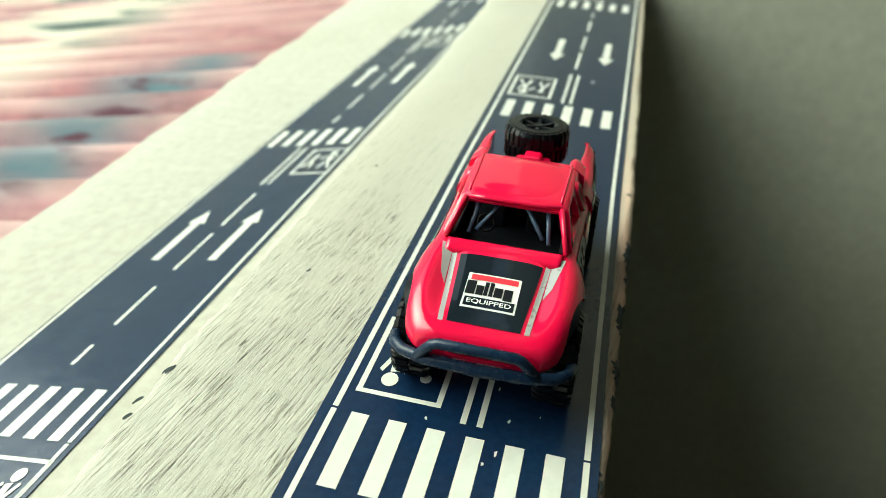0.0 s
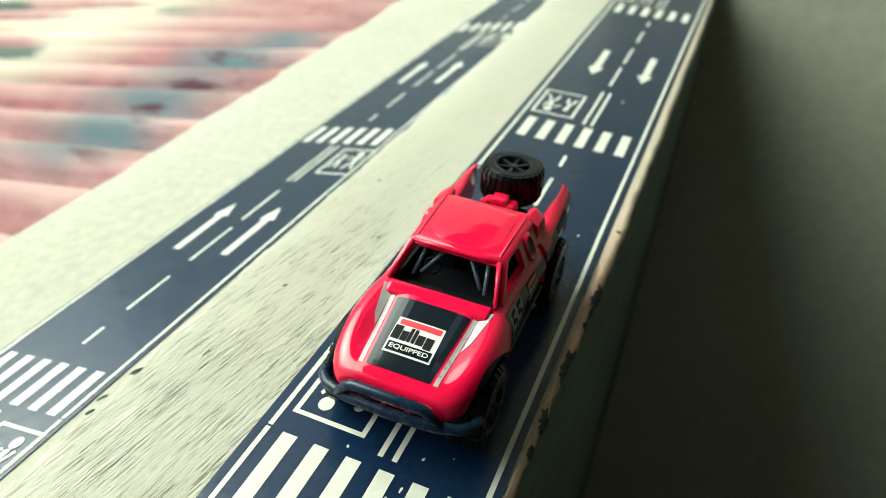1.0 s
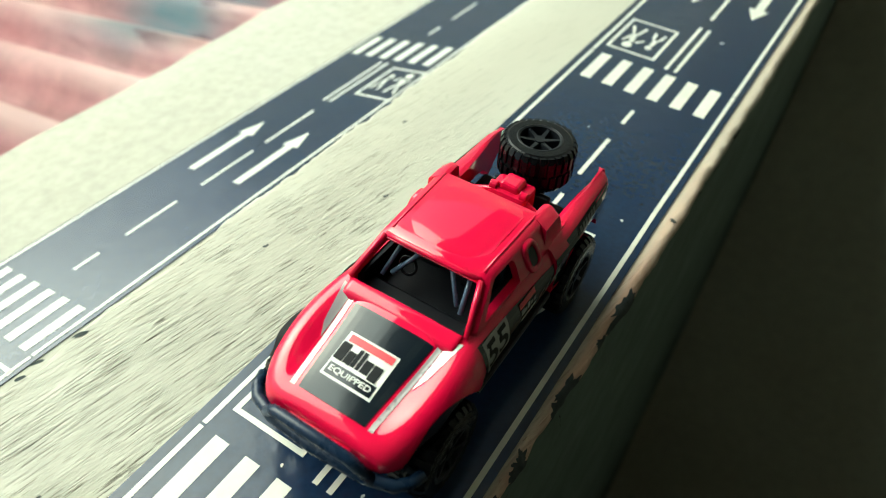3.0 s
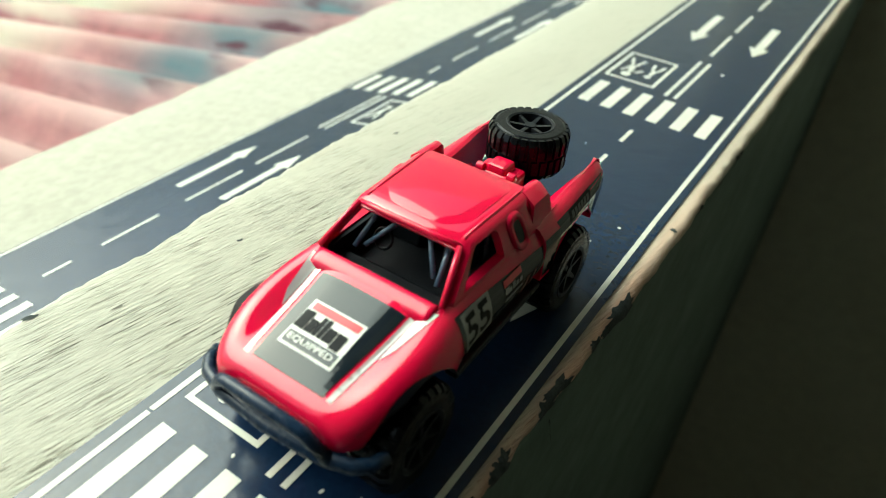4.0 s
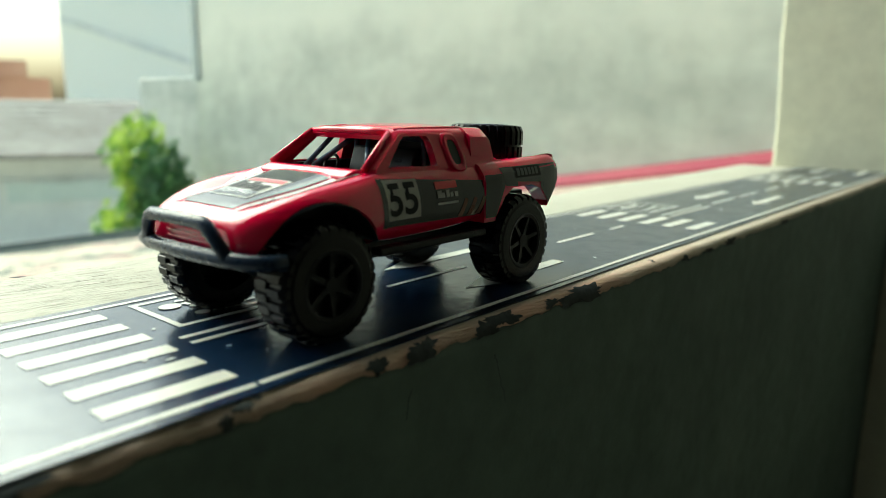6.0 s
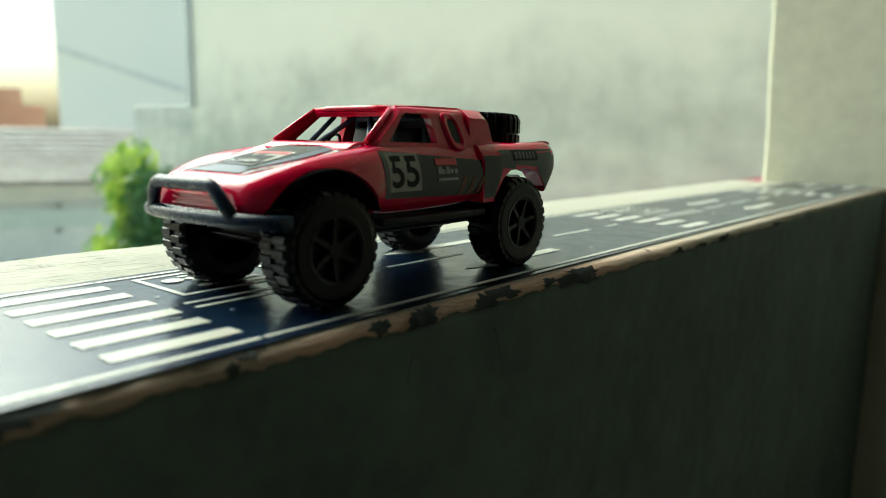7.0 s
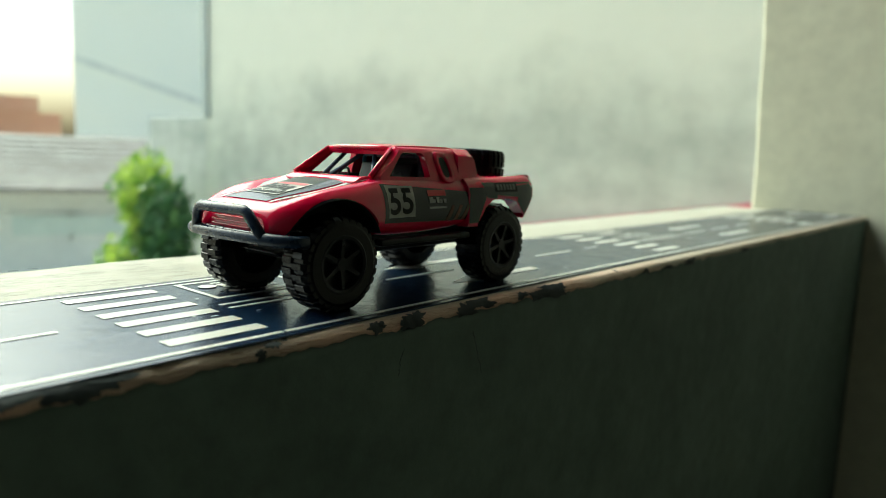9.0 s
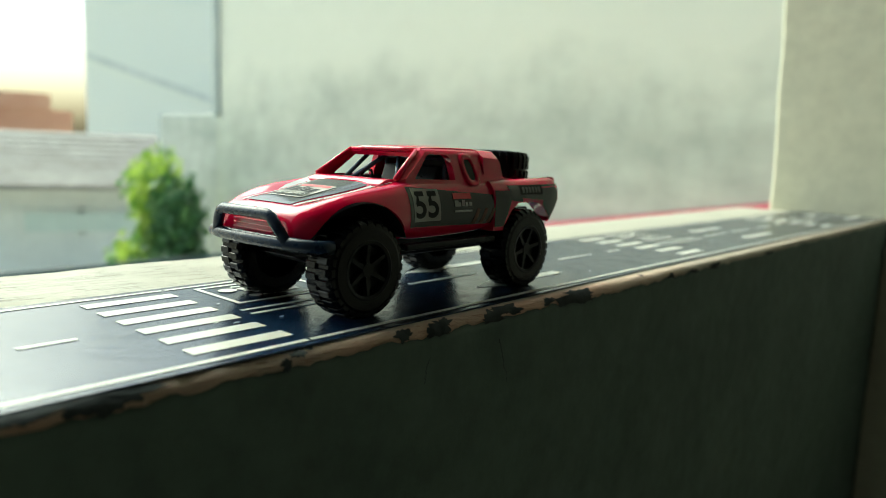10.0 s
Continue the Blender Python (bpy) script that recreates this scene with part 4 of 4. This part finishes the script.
def rim_mesh(r, w):
    """A five-spoked rim that faces +x."""
    n = 40
    prof = [(w * 0.98, 0.62 * r), (w * 1.02, 0.58 * r), (w * 0.98, 0.52 * r), (w * 0.55, 0.48 * r), (w * 0.45, 0.12 * r)]
    bm = rings([[Vector((x, q * math.cos(2 * math.pi * k / n), q * math.sin(2 * math.pi * k / n))) for k in range(n)] for x, q in prof], caps=False)
    for k in range(6):
        t = 2 * math.pi * k / 6
        up, along = Vector((0, math.cos(t), math.sin(t))), Vector((0, -math.sin(t), math.cos(t)))
        rings([[up * (f * r) + along * d + Vector((x, 0, 0)) for x, d in ((w * 0.5, -h), (xt, -h * 0.7), (xt, h * 0.7), (w * 0.5, h))] for f, h, xt in ((0.08, 0.05, w * 0.86), (0.5, 0.035, w * 0.95))], bm=bm)
    cylinder(w * 0.45, w * 0.92, 0, 0, 0.14 * r, 18, bm=bm)
    return bm


def lug_mesh(r, w, lugs):
    """One tread block at the top of the tyre, on its +x half."""
    hw = 0.34 * 2 * math.pi * r / lugs
    loops = []
    for q, k in ((0.92 * r, 1.0), (0.985 * r, 0.92), (r, 0.78)):
        loops.append([Vector((x, d * k, q - drop)) for x, d, drop in ((0.05 * w, -hw, 0), (0.70 * w, -hw, 0), (0.96 * w, -hw, 0.075 * r), (0.96 * w, hw, 0.075 * r), (0.70 * w, hw, 0), (0.05 * w, hw, 0))])
    return rings(loops)


def make_wheel(name, at, turn, r, w, lugs=28, label=""):
    wheel = part(name, cylinder(-0.4 * w, 0.4 * w, 0, 0, 0.16 * r, 16), plastic, truck, label)
    wheel.location = Vector(at) * CM
    wheel.rotation_euler = turn
    part("tyre", tyre_mesh(r, w), rubber, wheel, smooth=False)
    part("rim", rim_mesh(r, w), plastic, wheel)
    block = part("tread_block", lug_mesh(r, w, lugs), rubber, wheel)
    for k in range(2 * lugs):
        if k:
            again = new("tread_block", block.data)
            again.parent = wheel
        else:
            again = block
        t = 2 * math.pi * (k / 2) / lugs
        again.rotation_euler = (t, 0, 0) if k % 2 else (Euler((t, 0, 0)).to_matrix() @ Euler((0, 0, math.pi)).to_matrix()).to_euler()
    return wheel


for y in (WHEEL_F, WHEEL_R):
    for s in (-1, 1):
        make_wheel("wheel", (s * 1.03, y, AXLE_Z - 0.03), Euler((radians(11 * y + 17 * s), 0, 0 if s > 0 else math.pi)), TYRE_R, 0.29)
make_wheel("spare_wheel", (-0.03, 5.74, 2.00), (Euler((radians(-2), 0, 0)).to_matrix() @ Euler((0, radians(-90), 0)).to_matrix()).to_euler(), 0.61, 0.33, label="black spare wheel lying over the bed")
part("spare_post", box(-0.15, 0.22, 5.3, 5.8, 1.25, 1.66), plastic, truck, "black spare wheel mount", bevel=0.04)


# ---------------------------------------------------------------- printed decals on the truck
def drape(outline, target, way, lift=0.012):
    """A flat mesh of convex outlines, each given in the truck's (x, y, z), let down along way on to the target."""
    bm = bmesh.new()
    for ring in outline:
        bm.faces.new([bm.verts.new(p) for p in ring])
    d = Vector(way)
    lost = []
    for v in bm.verts:
        hit, place, normal, _ = target.ray_cast((v.co - d * 3) * CM, d)
        if hit:
            v.co = place / CM - d * lift
        else:
            lost.append(v)
    bmesh.ops.delete(bm, geom=lost, context="VERTS")
    return bm


def grid(corners, nx, ny):
    """Quads filling a four-cornered patch."""
    a, b, c, d = (Vector(p) for p in corners)
    at = lambda u, v: a.lerp(b, u).lerp(d.lerp(c, u), v)  # noqa: E731
    return [(at(i / nx, j / ny), at((i + 1) / nx, j / ny), at((i + 1) / nx, (j + 1) / ny), at(i / nx, (j + 1) / ny)) for i in range(nx) for j in range(ny)]


def on_hood(x, y):
    return Vector((x, y, 2.0))


def hood(name, corners, material, lift, parent, label="", nx=8, ny=8):
    return part(name, drape(grid([on_hood(*c) for c in corners], nx, ny), body, (0, 0, -1), lift), material, parent, label, smooth=True)


def lettering(text, height, width, bold=0.0):
    """Flat letters as rings of (u, v), centred, by the built-in font."""
    cu = bpy.data.curves.new("letters", "FONT")
    cu.offset = bold
    cu.body, cu.align_x, cu.align_y = text, "CENTER", "CENTER"
    ob = new("letters", cu)
    bpy.context.view_layer.update()
    me = bpy.data.meshes.new_from_object(ob.evaluated_get(bpy.context.evaluated_depsgraph_get()))
    bpy.data.objects.remove(ob)
    us = [v.co.x for v in me.vertices]
    vs = [v.co.y for v in me.vertices]
    mu, mv, su, sv = (max(us) + min(us)) / 2, (max(vs) + min(vs)) / 2, max(us) - min(us), max(vs) - min(vs)
    return [[((me.vertices[i].co.x - mu) / su * width, (me.vertices[i].co.y - mv) / sv * height) for i in f.vertices] for f in me.polygons]


bpy.context.view_layer.update()
black = hood("hood_decal", ((-0.50, 0.56), (0.50, 0.56), (0.62, 1.82), (-0.60, 1.82)), black_print, 0.010, truck, "black hood decal", 12, 14)
for s in (-1, 1):
    hood("hood_stripe", ((s * 0.555, 0.55), (s * 0.625, 0.55), (s * 0.74, 1.92), (s * 0.665, 1.92)), silver_print, 0.011, truck, "silver hood stripe", 2, 14)
    hood("hood_flash", ((s * 0.70, 1.22), (s * 0.80, 1.42), (s * 0.93, 2.02), (s * 0.75, 1.98)), silver_print, 0.011, truck, "silver hood flash", 4, 8)
LX0, LX1, LY0, LY1 = -0.385, 0.375, 0.82, 1.46
hood("logo_plate", ((LX0, LY0), (LX1, LY0), (LX1, LY1), (LX0, LY1)), white_print, 0.016, black, "white sponsor plate", 6, 6)
hood("logo_band", ((LX0 + 0.05, 1.33), (LX1 - 0.04, 1.33), (LX1 - 0.04, 1.43), (LX0 + 0.05, 1.43)), red_print, 0.022, black, "red band", 6, 2)
hood("logo_box", ((LX0 + 0.03, 0.85), (LX1 - 0.03, 0.85), (LX1 - 0.03, 1.01), (LX0 + 0.03, 1.01)), black_print, 0.022, black, "black box", 6, 2)
# the brand's word as plain blocks
for x, w, y0, y1 in ((-0.305, 0.135, 1.06, 1.31), (-0.172, 0.105, 1.06, 1.235), (-0.084, 0.055, 1.06, 1.31), (-0.012, 0.055, 1.06, 1.31), (0.090, 0.120, 1.06, 1.235), (0.228, 0.125, 1.025, 1.235)):
    hood("word_block", ((x - w / 2, y0), (x + w / 2, y0), (x + w / 2, y1), (x - w / 2, y1)), digit_black, 0.023, black, "dark block", 2, 2)
part("word", drape([[on_hood((LX0 + LX1) / 2 + u, 0.930 + v) for u, v in f] for f in lettering("EQUIPPED", 0.090, 0.62, 0.012)], body, (0, 0, -1), 0.028), white_print, black, "white letters")

for s in (-1, 1):
    way = (-s, 0, 0)
    side_of = lambda y, z: Vector((s * 1.6, y, z))  # noqa: E731
    panel = part("door_decal", drape(grid([side_of(2.10, 1.14), side_of(4.12, 1.10), side_of(4.12, 1.56), side_of(2.12, 1.70)], 16, 6), body, way, 0.010), black_print, truck, "black side decal", smooth=True)
    part("number_plate", drape(grid([side_of(2.20, 1.21), side_of(2.80, 1.21), side_of(2.80, 1.66), side_of(2.20, 1.68)], 5, 4), body, way, 0.016), shaded_white, panel, "white race plate, greyed for the side's shade", smooth=True)
    part("race_number", drape([[side_of(2.49 + s * u, 1.445 + v) for u, v in f] for f in lettering("55", 0.38, 0.52, 0.022)], body, way, 0.022), digit_black, panel, "black digits")
    part("sponsor_band", drape(grid([side_of(3.11, 1.51), side_of(3.54, 1.51), side_of(3.54, 1.60), side_of(3.11, 1.60)], 4, 1), body, way, 0.022), red_print, panel, "red band")
    for k, (w, top) in enumerate(((0.085, 1.49), (0.06, 1.46), (0.07, 1.49), (0.06, 1.46), (0.07, 1.46))):
        part("sponsor_block", drape(grid([side_of(3.13 + 0.085 * k, 1.40), side_of(3.13 + 0.085 * k + w, 1.40), side_of(3.13 + 0.085 * k + w, top), side_of(3.13 + 0.085 * k, top)], 1, 1), body, way, 0.022), shaded_white, panel, "white letter block, greyed for the side's shade")
    part("sponsor_bar", drape(grid([side_of(3.12, 1.315), side_of(3.54, 1.315), side_of(3.54, 1.345), side_of(3.12, 1.345)], 4, 1), body, way, 0.022), shaded_white, panel, "thin grey line")
    for y in (3.55, 3.75, 3.95):
        part("flame", drape(grid([side_of(y, 1.12), side_of(y + 0.10, 1.12), side_of(y + 0.20, 1.34), side_of(y + 0.14, 1.36)], 2, 3), body, way, 0.016), orange_print, panel, "dull orange flame")
    bed = bed_sides[0 if s < 0 else 1]
    tail = part("tail_decal", drape(grid([side_of(4.60, 1.45), side_of(6.10, 1.30), side_of(6.20, 1.70), side_of(4.50, 1.70)], 14, 4), bed, way, 0.010), black_print, truck, "black tail decal", smooth=True)
    part("quarter_decal", drape(grid([side_of(4.14, 1.04), side_of(4.385, 1.04), side_of(4.66, 1.62), side_of(4.14, 1.62)], 8, 10), bed, way, 0.009), black_print, tail, "black panel before the wheel arch")
    part("tail_corner_decal", drape(grid([side_of(5.60, 1.02), side_of(6.20, 1.02), side_of(6.20, 1.46), side_of(5.60, 1.46)], 26, 20), bed, way, 0.008), black_print, tail, "black tail corner")
    part("tail_plate", drape(grid([side_of(4.84, 1.545), side_of(5.58, 1.535), side_of(5.58, 1.695), side_of(4.84, 1.695)], 6, 2), bed, way, 0.014), digit_black, tail, "matt black name plate")
    for k in range(6):
        y = 4.90 + 0.105 * k
        part("tail_mark", drape(grid([side_of(y, 1.57), side_of(y + 0.075, 1.57), side_of(y + 0.075, 1.67), side_of(y, 1.67)], 2, 2), bed, way, 0.019), dull_letter, tail, "dull grey letter bar")

# the whole body stands a little taller over its wheels
for ob in truck.children_recursive:
    if ob.data and "wheel" not in ob.name and "wheel" not in ob.parent.name or ob.name.startswith("steering"):
        ob.data.transform(Matrix.Diagonal((1, 1, 1.035, 1)))
